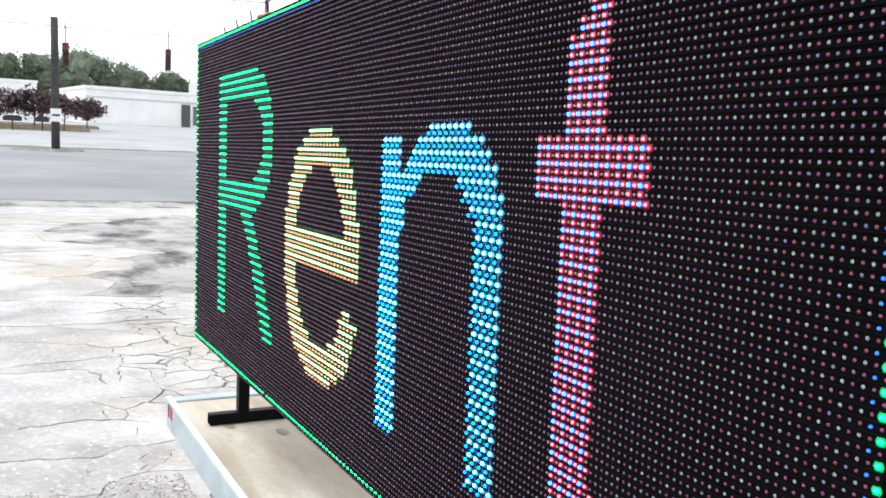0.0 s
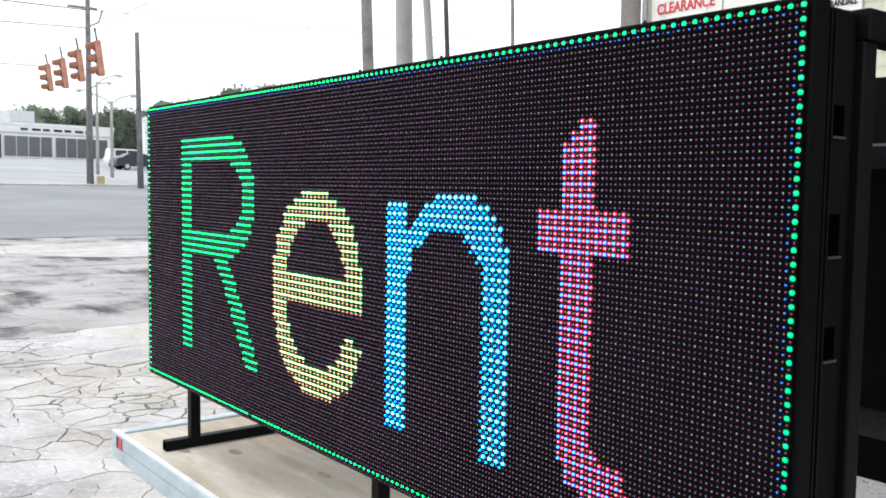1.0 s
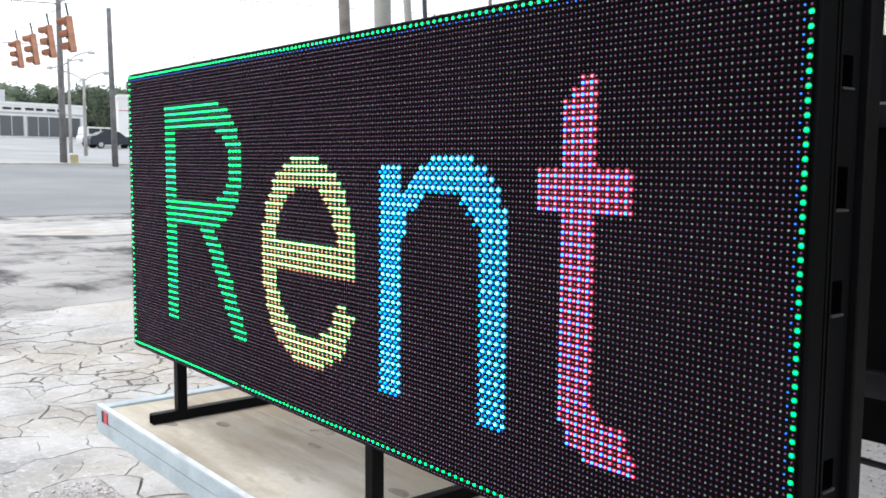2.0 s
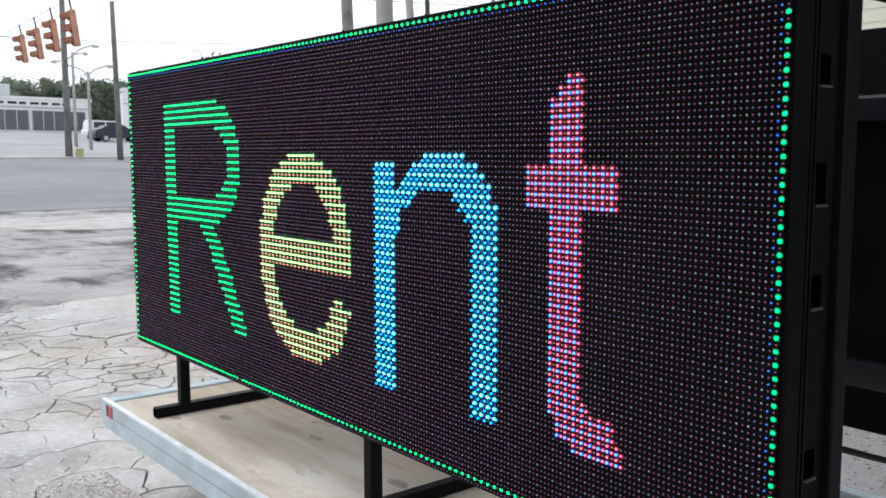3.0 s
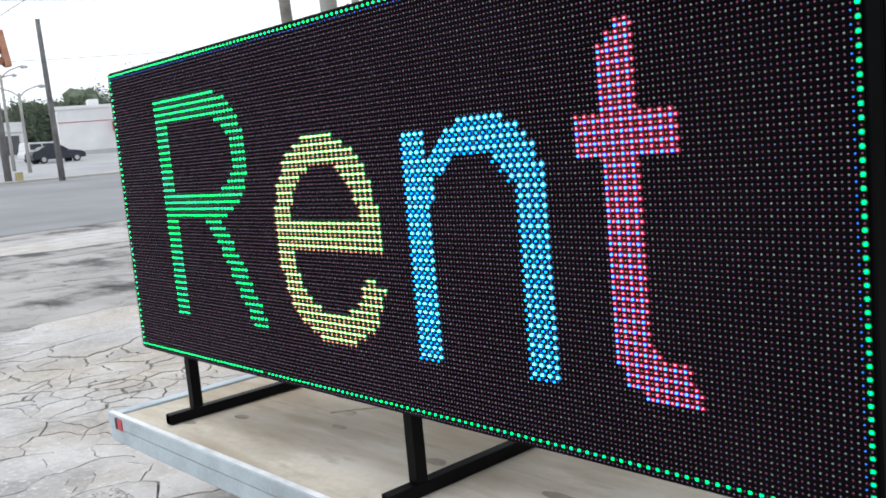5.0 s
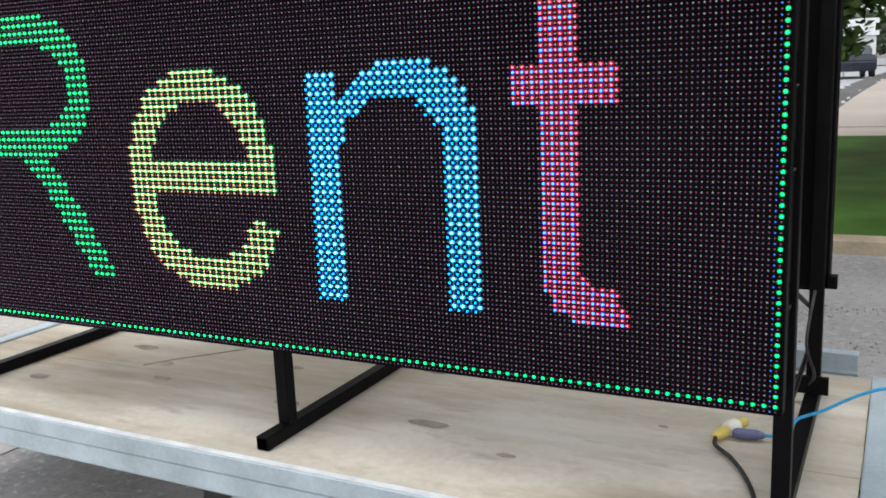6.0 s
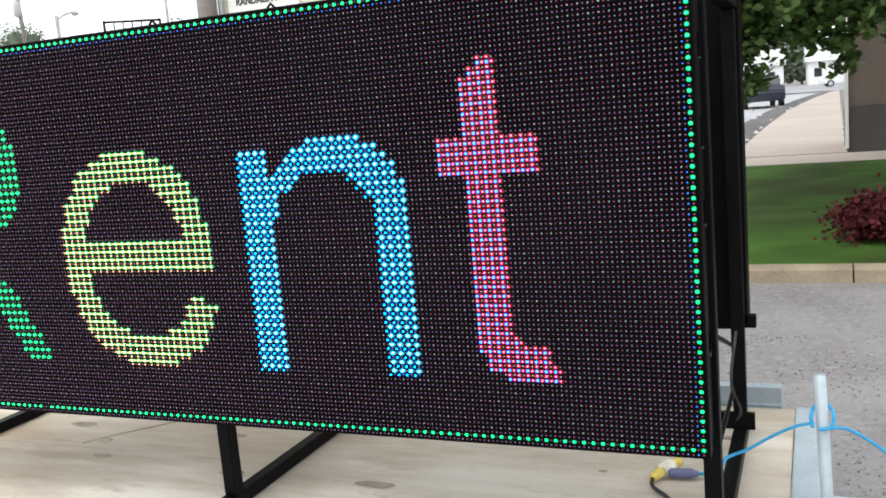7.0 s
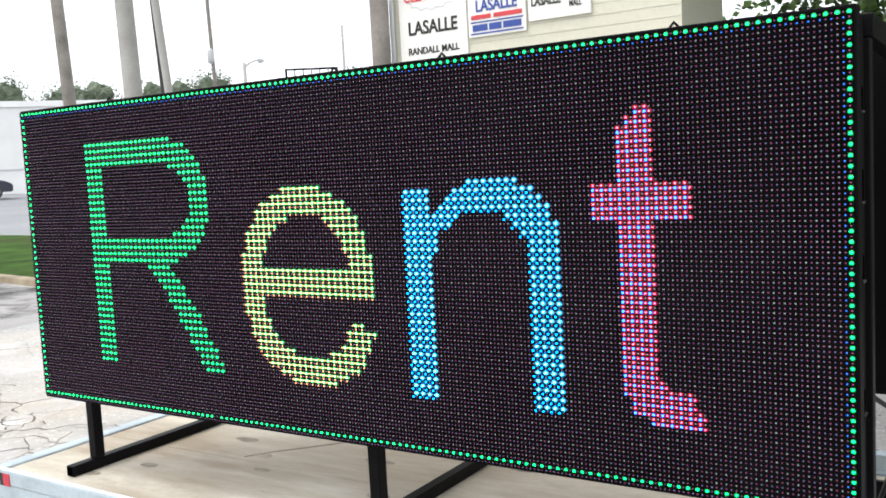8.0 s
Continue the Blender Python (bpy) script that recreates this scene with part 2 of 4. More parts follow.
# distance haze is mixed into this paler, greyer leaf colour
LEAF_HAZY = material("hazy_far_leaf", (0.175, 0.21, 0.15), 0.9, var=0.35, scale=0.3, fine=3, bump=0, alt=(0.115, 0.145, 0.10), spec=0.1)
LEAF_DARK = material("purple_leaf", (0.095, 0.058, 0.064), 0.7, var=0.35, scale=2, fine=12, bump=0)
LEAF_RED = material("red_leaf", (0.080, 0.016, 0.020), 0.6, var=0.5, scale=5, fine=30, bump=0, alt=(0.05, 0.018, 0.016), spec=0.08)
ROPE = material("blue_rope", (0.03, 0.33, 0.62), 0.6, var=0.2, scale=120, fine=300, bump=0.3)
YELLOW = material("yellow_plug", (0.72, 0.55, 0.12), 0.5, var=0.15, scale=40)
PLUG_WHITE = material("white_plug", (0.75, 0.73, 0.62), 0.5, var=0.1, scale=40)
PLUG_BLUE = material("slate_plug", (0.12, 0.13, 0.24), 0.5, var=0.2, scale=40)
RUBBER = material("black_rubber", (0.02, 0.02, 0.02), 0.6, var=0.2, scale=30)
REFLECTOR_RED = material("red_reflector", (0.55, 0.03, 0.05), 0.3, var=0.1, scale=60)
CAR_WHITE = material("white_car_paint", (0.72, 0.73, 0.74), 0.3, var=0.04, scale=1, bump=0)
CAR_DARK = material("dark_car_paint", (0.025, 0.03, 0.045), 0.25, var=0.1, scale=1, bump=0)
POSTER = material("poster_white", (0.8, 0.79, 0.75), 0.6, var=0.05, scale=2, bump=0.03)
INK_BLACK = material("ink_black", (0.02, 0.02, 0.022), 0.7, var=0.1, scale=5, bump=0)
INK_RED = material("ink_red", (0.6, 0.06, 0.07), 0.7, var=0.1, scale=5, bump=0)
INK_BLUE = material("ink_blue", (0.04, 0.08, 0.32), 0.7, var=0.1, scale=5, bump=0)
INK_PALE = material("ink_pale", (0.5, 0.55, 0.68), 0.7, var=0.1, scale=5, bump=0)
STAIN = material("wood_stain", (0.33, 0.285, 0.225), 0.85, var=0.4, scale=9, fine=50, bump=0.1)
CABINET_GREEN = material("cabinet_green", (0.26, 0.30, 0.26), 0.6, var=0.12, scale=2)
MULCH_DARK = material("dark_mulch", (0.085, 0.078, 0.075), 0.95, var=0.4, scale=3, fine=30, bump=0.5)
LOT_PALE = material("pale_car_park", (0.34, 0.345, 0.355), 0.9, var=0.16, scale=0.25, fine=20, bump=0.25)
MULCH = material("bark_mulch", (0.20, 0.16, 0.12), 0.95, var=0.4, scale=3, fine=30, bump=0.5)
YELLOW_BOX = material("yellow_box", (0.50, 0.44, 0.22), 0.6, var=0.2, scale=3)


# ---- building helpers ----
def thing(name, label, category, group="", kind="", at=(0, 0, 0), rz=0.0):
    ob = new(name)
    ob.matrix_basis = pose(*at, 0, 0, rz)
    return tagged(ob, label, category, group, kind)


def linked(name, bm, mat, smooth=False):
    me = bpy.data.meshes.new(name)
    bmesh.ops.recalc_face_normals(bm, faces=bm.faces)
    bm.to_mesh(me)
    bm.free()
    for m in (mat if isinstance(mat, (list, tuple)) else [mat]):
        me.materials.append(m)
    if smooth:
        for p in me.polygons:
            p.use_smooth = True
    return new(name, me)


def part(name, bm, mat, parent, label="", smooth=False):
    ob = linked(name, bm, mat, smooth)
    ob.parent = parent
    return tagged(ob, label)


def structure(name, bm, mat, label, category, smooth=False):
    return tagged(linked(name, bm, mat, smooth), label, category, kind="structure")


def box(bm, x0, x1, y0, y1, z0, z1, bevel=0.0):
    vs = [bm.verts.new((x, y, z)) for z in (z0, z1) for x, y in ((x0, y0), (x1, y0), (x1, y1), (x0, y1))]
    fs = [bm.faces.new([vs[i] for i in q]) for q in ((3, 2, 1, 0), (4, 5, 6, 7), (0, 1, 5, 4), (1, 2, 6, 5), (2, 3, 7, 6), (3, 0, 4, 7))]
    if bevel:
        es = {e for f in fs for e in f.edges}
        bmesh.ops.bevel(bm, geom=list(es), offset=bevel, segments=2, affect="EDGES", profile=0.5)
    return bm


def boxed(*a):
    return box(bmesh.new(), *a)


def tube(bm, points, radii, seg=10, caps=True):
    """A tube along points, with a radius at each."""
    rings = []
    pts = [Vector(p) for p in points]
    for i, p in enumerate(pts):
        d = (pts[min(i + 1, len(pts) - 1)] - pts[max(i - 1, 0)]).normalized()
        u = d.orthogonal().normalized() if i == 0 else (u - d * u.dot(d)).normalized()
        v = d.cross(u)
        r = radii[i] if isinstance(radii, (list, tuple)) else radii
        rings.append([bm.verts.new(p + (u * math.cos(2 * math.pi * k / seg) + v * math.sin(2 * math.pi * k / seg)) * r) for k in range(seg)])
    for a, b in zip(rings, rings[1:]):
        for k in range(seg):
            bm.faces.new((a[k], a[(k + 1) % seg], b[(k + 1) % seg], b[k]))
    if caps:
        bm.faces.new(rings[0][::-1])
        bm.faces.new(rings[-1])
    return bm


def tubed(points, radii, seg=10):
    return tube(bmesh.new(), points, radii, seg)


def profile(bm, outline, axis, a, b):
    """A closed outline in the two other axes, pushed along one axis from a to b."""
    def at(p, q):
        return {"x": (q, *p), "y": (p[0], q, p[1]), "z": (*p, q)}[axis]
    r0, r1 = [bm.verts.new(at(p, a)) for p in outline], [bm.verts.new(at(p, b)) for p in outline]
    n = len(outline)
    for k in range(n):
        bm.faces.new((r0[k], r0[(k + 1) % n], r1[(k + 1) % n], r1[k]))
    bm.faces.new(r0[::-1])
    bm.faces.new(r1)
    return bm


def smoothed(points, n=8):
    """A smooth line through the points."""
    pts = [Vector(p) for p in points]
    pts = [2 * pts[0] - pts[1], *pts, 2 * pts[-1] - pts[-2]]
    out = []
    for a, b, c, d in zip(pts, pts[1:], pts[2:], pts[3:]):
        for k in range(n):
            t = k / n
            out.append(0.5 * (2 * b + (c - a) * t + (2 * a - 5 * b + 4 * c - d) * t * t + (3 * b - a - 3 * c + d) * t ** 3))
    return out + [pts[-2]]


def rise(x, y):
    """Height of the ground: level round the trailer, climbing gently beyond the street."""
    s = max(0.0, -x - 20.0)
    return 0.047 * s * s / (s + 6.0)


def lettering(name, text, size, mat, parent, m, label="", xscale=1.0):
    """Flat letters, 3 mm thick, standing in the plane of m."""
    cu = bpy.data.curves.new(name, "FONT")
    cu.body, cu.size, cu.extrude, cu.align_x, cu.offset = text, size, 0.003, "CENTER", 0.022 * size
    tmp = bpy.data.objects.new(name, cu)
    me = bpy.data.meshes.new_from_object(tmp)
    bpy.data.objects.remove(tmp)
    me.materials.clear()
    me.materials.append(mat)
    ob = new(name, me)
    ob.matrix_basis = m @ Matrix.Diagonal((xscale, 1, 1, 1))
    ob.parent = parent
    return tagged(ob, label)


# ---- ground, street, lawn ----
def sheet(name, xs, ys, mat, label, category, lift=0.0, bumpy=0.0):
    bm = bmesh.new()
    grid = [[bm.verts.new((x, y, rise(x, y) + lift + (bumpy * noise.noise((x * 0.35, y * 0.35, 3)) if bumpy else 0))) for y in ys] for x in xs]
    for a, b in zip(grid, grid[1:]):
        for k in range(len(ys) - 1):
            bm.faces.new((a[k], b[k], b[k + 1], a[k + 1]))
    return structure(name, bm, mat, label, category)


def steps(a, b, n):
    return [a + (b - a) * k / n for k in range(n + 1)]


far = [-3000, -1500, -800, -400, -250]
sheet("ground", far + steps(-180, 40, 44) + [80, 200, 800, 3000], [-3000, -800, -200, -60] + steps(-30, 60, 18) + [100, 200, 500, 1200, 3000],
      GRAVEL, "worn grey lot of broken concrete and dirt", "ground", lift=-0.016)
sheet("road", steps(-49.0, -20.5, 12), [-300, -120, -60] + steps(-40, 60, 20) + [100, 300], ASPHALT, "smooth grey asphalt street with faint patches", "road", lift=0.004)
sheet("far_lot", steps(-175, -49.6, 24), [-120, -60] + steps(-30, 70, 10) + [120], LOT_PALE, "pale grey asphalt car park beyond the street", "ground", lift=0.02)
sheet("apron", steps(-20.6, -16, 4), steps(-40, 30, 14), OLD_ASPHALT, "old grey asphalt apron at the street", "ground", lift=-0.006)
verge_z = rise(-49.3, 0)
structure("verge", profile(bmesh.new(), [(-48.95, verge_z - 0.3), (-48.95, verge_z + 0.07), (-49.0, verge_z + 0.10), (-49.64, verge_z + 0.13), (-49.64, verge_z - 0.3)], "y", -120, 100),
          KERB_PALE, "pale kerb and verge along the far side of the street", "kerb")
sheet("driveway", steps(0.9, 30, 10), steps(-9, 5.02, 8), DRIVE, "grey gritty asphalt driveway round the trailer", "road", lift=-0.004)


# ---- the trailer ----
BED = 0.438


def rail_outline(out, inn, top, low):
    """Section of a pressed rail: narrow top lip, stepped face, inward foot."""
    d = 1 if out < inn else -1
    mid = top - 0.42 * (top - low)
    return [(inn, top - 0.002), (inn, top - 0.006), (out + 0.007 * d, top - 0.008), (out + 0.007 * d, mid), (out + 0.011 * d, mid - 0.008),
            (out + 0.011 * d, low + 0.008), (inn + 0.02 * d, low + 0.006), (inn + 0.02 * d, low), (out + 0.006 * d, low),
            (out + 0.003 * d, low + 0.005), (out + 0.005 * d, mid - 0.010), (out, mid - 0.002), (out, top - 0.005), (out + 0.004 * d, top)]


trailer = thing("flatbed_trailer", "low flatbed trailer with grey steel rails and a weathered plank deck", "trailer")
part("front_rail", profile(bmesh.new(), rail_outline(-0.034, -0.0125, 0.447, 0.334), "x", -0.335, 2.775), GALV, trailer, "pale blue-grey painted steel side rail")
part("rear_rail", profile(bmesh.new(), rail_outline(1.190, 1.150, 0.505, 0.352), "x", -0.335, 2.66), GALV, trailer)
# thin added strip paints the highlight along the top edge
part("rail_lip", boxed(-0.333, 2.773, -0.0335, -0.0135, 0.4472, 0.4490), EDGE_HIGHLIGHT, trailer, "bright highlight strip along the top edge")
part("end_rail", boxed(2.702, 2.772, -0.010, 1.148, 0.372, 0.446, 0.006), GALV, trailer, "flat pale grey end rail")
part("end_rail", boxed(-0.332, -0.272, -0.010, 1.148, 0.372, 0.446, 0.006), GALV, trailer, "worn pale end rail")
for y in (0.10, 0.45, 0.80, 1.05):
    part("cross_member", boxed(-0.27, 2.70, y - 0.025, y + 0.025, 0.352, 0.410), BLACK_STEEL, trailer)
widths, y0 = (0.118, 0.176, 0.150, 0.182, 0.166, 0.178, 0.184), -0.010
for k, w in enumerate(widths):
    b = bmesh.new()
    box(b, -0.27 + 0.002 * (k % 2), 2.7005 - 0.0008 * (k % 3), y0 + 0.0003, y0 + w - 0.0003, 0.4105, BED - 0.0003 * (k % 3))
    part("plank", b, WOOD, trailer)
    y0 += w
part("axle", tubed([(1.2, 0.0, 0.20), (1.2, 1.14, 0.20)], 0.03), BLACK_STEEL, trailer)
for y in (0.16, 0.98):
    w = part("wheel", tubed([(1.2, y - 0.07, 0.19), (1.2, y - 0.05, 0.19), (1.2, y + 0.05, 0.19), (1.2, y + 0.07, 0.19)], [0.155, 0.19, 0.19, 0.155], 24), RUBBER, trailer, "black tyre", True)
    part("rim", tubed([(1.2, y - 0.075, 0.19), (1.2, y + 0.075, 0.19)], 0.09, 16), GALV, w)
part("reflector", boxed(-0.245, -0.208, -0.0375, -0.0345, 0.392, 0.436), REFLECTOR_RED, trailer, "red side reflector")
part("reflector_mount", boxed(-0.268, -0.2465, -0.0375, -0.0345, 0.392, 0.436), RUBBER, trailer)
part("stake_post", tubed([(2.797, 0.275, 0.05), (2.788, 0.272, 0.44), (2.772, 0.268, 0.83)], 0.0130, 14), GALV, trailer, "upright pale grey pipe at the end rail", True)
part("jack_foot", boxed(2.75, 2.84, 0.22, 0.32, -0.005, 0.05, 0.004), BLACK_STEEL, trailer)
part("tongue", boxed(2.772, 3.9, 0.52, 0.60, 0.33, 0.41, 0.006), GALV, trailer)
part("stand", boxed(-0.1, 0.0, 0.5, 0.6, -0.02, 0.37, 0.004), BLACK_STEEL, trailer)

# stains and knots on the deck
for x, y, a, b in ((0.06, 0.10, 0.05, 0.02), (0.32, 0.62, 0.06, 0.022), (0.52, 0.50, 0.05, 0.02), (0.62, 0.38, 0.035, 0.018), (0.95, 0.62, 0.06, 0.02),
                   (1.15, 0.35, 0.05, 0.02), (1.62, 0.36, 0.06, 0.022), (2.219, 0.568, 0.014, 0.009), (1.9, 0.25, 0.03, 0.012), (0.2, 0.25, 0.04, 0.018), (1.45, 0.75, 0.05, 0.02)):
    b_ = bmesh.new()
    ring = []
    for k in range(16):
        q = 2 * math.pi * k / 16
        r = 1 + 0.35 * noise.noise((x * 9 + math.cos(q), y * 9 + math.sin(q), 1))
        ring.append(b_.verts.new((x + a * r * math.cos(q), y + b * r * math.sin(q), BED + 0.0012)))
    b_.faces.new(ring)
    part("deck_stain", b_, STAIN, trailer, "dark damp knot mark")

b_ = bmesh.new()
line = smoothed([(0.46, 0.46, BED + 0.0015), (0.52, 0.545, BED + 0.0015), (0.60, 0.63, BED + 0.0015), (0.70, 0.742, BED + 0.0015)], 4)
part("deck_split", tube(b_, line, 0.0022, 5), STAIN, trailer, "thin dark split in the deck")

# ---- the LED message board ----
PITCH, COLS, ROWS = 0.02, 128, 48
BASE = 0.733                                         # height of the lowest edge
RIGHT, TOP = COLS * PITCH + 0.012, BASE + ROWS * PITCH + 0.014


def spans(text):
    """Rows of lit columns, top first: 'a-b c-d / ...'."""
    return [[tuple(int(v) for v in s.split("-")) for s in row.split()] for row in text.split("/")]


LETTERS = [
    ("R", 17, 42, "1-20/1-23/1-24/1-25/1-4 20-26/1-4 22-26/1-4 23-27/1-4 24-27/1-4 24-27/1-4 24-27/1-4 24-27/1-4 24-27/1-4 23-27/1-4 22-26/1-4 20-26/1-25/1-24/1-22/1-20/"
     "1-4 14-18/1-4 15-19/1-4 16-20/1-4 17-21/1-4 18-21/1-4 18-22/1-4 19-23/1-4 20-24/1-4 20-24/1-4 21-25/1-4 22-25/1-4 22-26/1-4 23-27/1-4 24-27/1-4 24-28/1-4 25-28",
     {"G": LIT_GREEN}, "green lit letter R"),
    ("e", 50, 34, "9-15/7-17/5-19/4-20/4-9 16-21/3-7 17-21/2-6 18-22/2-5 19-22/2-5 19-22/1-4 20-23/1-4 20-23/1-23/1-23/1-23/1-23/1-4/1-4/1-4/2-5 20-21/2-5 19-23/2-6 19-22/3-7 18-22/"
     "3-9 16-21/4-21/5-20/7-18/9-16", {"G": LIT_WARM, "R": LIT_RED}, "yellowish lit letter e"),
    ("n", 78, 34, "10-16/1-4 8-18/1-4 7-19/1-4 6-20/1-8 15-20/1-7 16-21/1-5 17-21/1-5 18-21/1-5 18-21" + "/1-4 18-21" * 18, {"G": LIT_WHITE, "B": LIT_CYAN}, "cyan lit letter n"),
    ("t", 103, 41, "6-7/5-7/4-7" + "/4-7" * 5 + "/1-11" * 4 + "/4-7" * 17 + "/4-8/4-11/5-11/5-12/7-12", {"R": LIT_PINK, "B": LIT_BLUE}, "pink and blue lit letter t"),
]
SITES = {"G": (0.0, 0.0), "R": (-0.5, 0.0), "r": (0.0, -0.5), "B": (-0.5, -0.5)}

lit = {}
for text, c0, r0, rows_, look_, label in LETTERS:
    for k, row in enumerate(spans(rows_)):
        for a, b in row:
            for c in range(a, b + 1):
                lit[c0 + c - 1, r0 - k] = text
for c in range(1, COLS + 1):
    for r in (1, ROWS):
        lit[c, r] = "border"
for r in range(1, ROWS + 1):
    for c in (1, COLS):
        lit[c, r] = "border"
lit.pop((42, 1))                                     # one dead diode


def diodes(name, places, size, seg, mat, parent, label, tall=1.0):
    """Many small domes in one mesh."""
    vs, fs = [], []
    for x, z in places:
        n = len(vs)
        for rr, yy in ((1.0, 0.0), (0.72, -0.85)):
            vs += [(x + size * rr * math.cos(2 * math.pi * k / seg), yy * size * 1.2 * tall, z + size * rr * math.sin(2 * math.pi * k / seg)) for k in range(seg)]
        vs.append((x, -size * 1.45 * tall, z))
        for k in range(seg):
            j = (k + 1) % seg
            fs += [(n + k, n + j, n + seg + j, n + seg + k), (n + seg + k, n + seg + j, n + 2 * seg)]
    me = bpy.data.meshes.new(name)
    me.from_pydata(vs, [], fs)
    me.materials.append(mat)
    for p in me.polygons:
        p.use_smooth = True
    ob = new(name, me)
    ob.parent = parent
    return tagged(ob, label, kind="stuff")


def message_board():
    sign = thing("led_message_board", "black LED message board showing Rent on black steel legs", "LED sign")
    front = bmesh.new()
    box(front, -0.004, RIGHT, 0.0075, 0.050, BASE - 0.002, TOP, 0.003)
    part("front_frame", front, PANEL_SIDE, sign, "dark grey front frame")
    part("cabinet", box(bmesh.new(), 0.004, RIGHT - 0.006, 0.051, 0.135, BASE + 0.004, TOP - 0.008, 0.004), PANEL_SIDE, sign, "matt black rear housing")
    for k in range(8):
        for j in range(3):
            x, z = 0.004 + 0.32 * k, BASE + 0.006 + 0.32 * j
            part("led_module", box(bmesh.new(), x + 0.0005, x + 0.3195, 0.0, 0.0072, z + 0.0005, z + 0.3195, 0.0006), BLACK_PLASTIC, sign)
    for k in range(2 * ROWS):
        z = BASE + 0.0155 + 0.01 * k
        part("louver", boxed(0.005, RIGHT - 0.009, -0.0032, 0.0, z - 0.0006, z + 0.0006), LOUVER, sign)
    sets = {"off_clear": [], "off_red": [], "off_blue": []}
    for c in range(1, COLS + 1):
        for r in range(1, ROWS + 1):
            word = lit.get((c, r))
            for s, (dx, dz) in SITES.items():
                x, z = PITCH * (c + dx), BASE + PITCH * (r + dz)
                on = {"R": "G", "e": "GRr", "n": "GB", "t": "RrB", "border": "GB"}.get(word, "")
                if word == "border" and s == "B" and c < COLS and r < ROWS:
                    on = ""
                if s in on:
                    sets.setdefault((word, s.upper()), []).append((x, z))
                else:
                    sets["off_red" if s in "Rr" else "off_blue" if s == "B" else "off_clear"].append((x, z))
    diodes("unlit_clear_diode_field", sets["off_clear"], 0.0021, 5, LED_CLEAR, sign, "tiny unlit clear diodes", 0.35)
    diodes("unlit_blue_diode_field", sets["off_blue"], 0.0019, 5, LED_BLUISH, sign, "tiny unlit bluish diodes", 0.35)
    diodes("unlit_red_diode_field", sets["off_red"], 0.0020, 5, LED_REDDISH, sign, "tiny unlit reddish diodes", 0.35)
    for text, c0, r0, rows_, look_, label in LETTERS:
        for s, mat in look_.items():
            diodes("lit_letter", sets[text, s], (0.0031 if text == "n" else 0.0028) if s == "G" else {"e": 0.0022, "n": 0.0026}.get(text, 0.0020 if s == "R" else 0.0027), 8, mat, sign, label)
        # dim emissive discs stand in for the bloom round each lit diode
        diodes("glow_halo", sets[text, "R" if text == "t" else "G"], 0.0064 if text == "t" else 0.0078, 8, {"n": HALO_CYAN, "t": HALO_PINK}.get(text, HALO_GREEN), sign, "faint painted glow round the lit diodes", 0.04)
        if text == "t":
            diodes("glow_halo", sets[text, "B"], 0.0050, 8, HALO_BLUE, sign, "faint painted blue glow round the lit diodes", 0.06)
    diodes("glow_halo", sets["border", "G"], 0.0052, 8, HALO_GREEN, sign, "faint painted glow round the lit diodes", 0.04)
    diodes("lit_border", sets["border", "G"], 0.0026, 8, LIT_GREEN, sign, "green lit border", 0.7)
    diodes("lit_border_inner", sets["border", "B"], 0.0018, 6, LIT_DIM, sign, "dim blue border diodes")
    # fittings on the end of the housing
    for z, h in ((0.168, 0.022), (0.334, 0.030), (0.494, 0.024), (0.760, 0.022)):
        part("latch_recess", box(bmesh.new(), RIGHT - 0.0075, RIGHT - 0.0045, 0.078, 0.108, TOP - z - h, TOP - z + h, 0.001), HOLLOW_SHADE, sign)
        part("latch_lip", box(bmesh.new(), RIGHT - 0.0075, RIGHT - 0.001, 0.076, 0.110, TOP - z - h - 0.005, TOP - z - h - 0.001, 0.001), LATCH, sign, "grey lower latch edge")
    for y in (0.058, 0.070):
        part("groove_rib", boxed(RIGHT - 0.007, RIGHT - 0.003, y, y + 0.004, BASE + 0.012, TOP - 0.014), BLACK_STEEL, sign)
    for x in (0.35, 1.28, 1.62, 2.2):
        part("lifting_eye", tubed([(x, 0.09, TOP - 0.01), (x, 0.09, TOP + 0.012), (x + 0.008, 0.09, TOP + 0.02), (x + 0.016, 0.09, TOP + 0.012), (x + 0.016, 0.09, TOP - 0.01)], 0.0035, 6), BLACK_STEEL, sign)
    # second board, back to back
    part("rear_frame", box(bmesh.new(), 0.02, RIGHT - 0.002, 1.0, 1.045, BASE - 0.002, TOP, 0.003), PANEL_SIDE, sign)
    part("rear_cabinet", box(bmesh.new(), 0.03, RIGHT + 0.014, 0.90, 0.999, BASE + 0.03, TOP - 0.008, 0.004), PANEL_SIDE, sign, "black rear board facing away")
    for z0, z1 in ((0.885, 0.945), (1.485, 1.545)):
        part("back_rail", box(bmesh.new(), 0.075, 2.44, 0.812, 0.858, z0, z1, 0.008), BLACK_GLOSS, sign, "glossy black cross rail")
    part("lug", boxed(RIGHT, RIGHT + 0.035, 0.90, 0.93, BASE + 0.03, BASE + 0.065), BLACK_STEEL, sign)
    for x in (0.018, 1.282, 2.540):
        part("foot", box(bmesh.new(), x, x + 0.038, 0.042, 1.0, BED + 0.0012, BED + 0.0392, 0.003), BLACK_STEEL, sign, "black square steel foot tube")
        part("tube_end", boxed(x + 0.005, x + 0.033, 0.0405, 0.0425, BED + 0.006, BED + 0.034), HOLLOW_SHADE, sign)
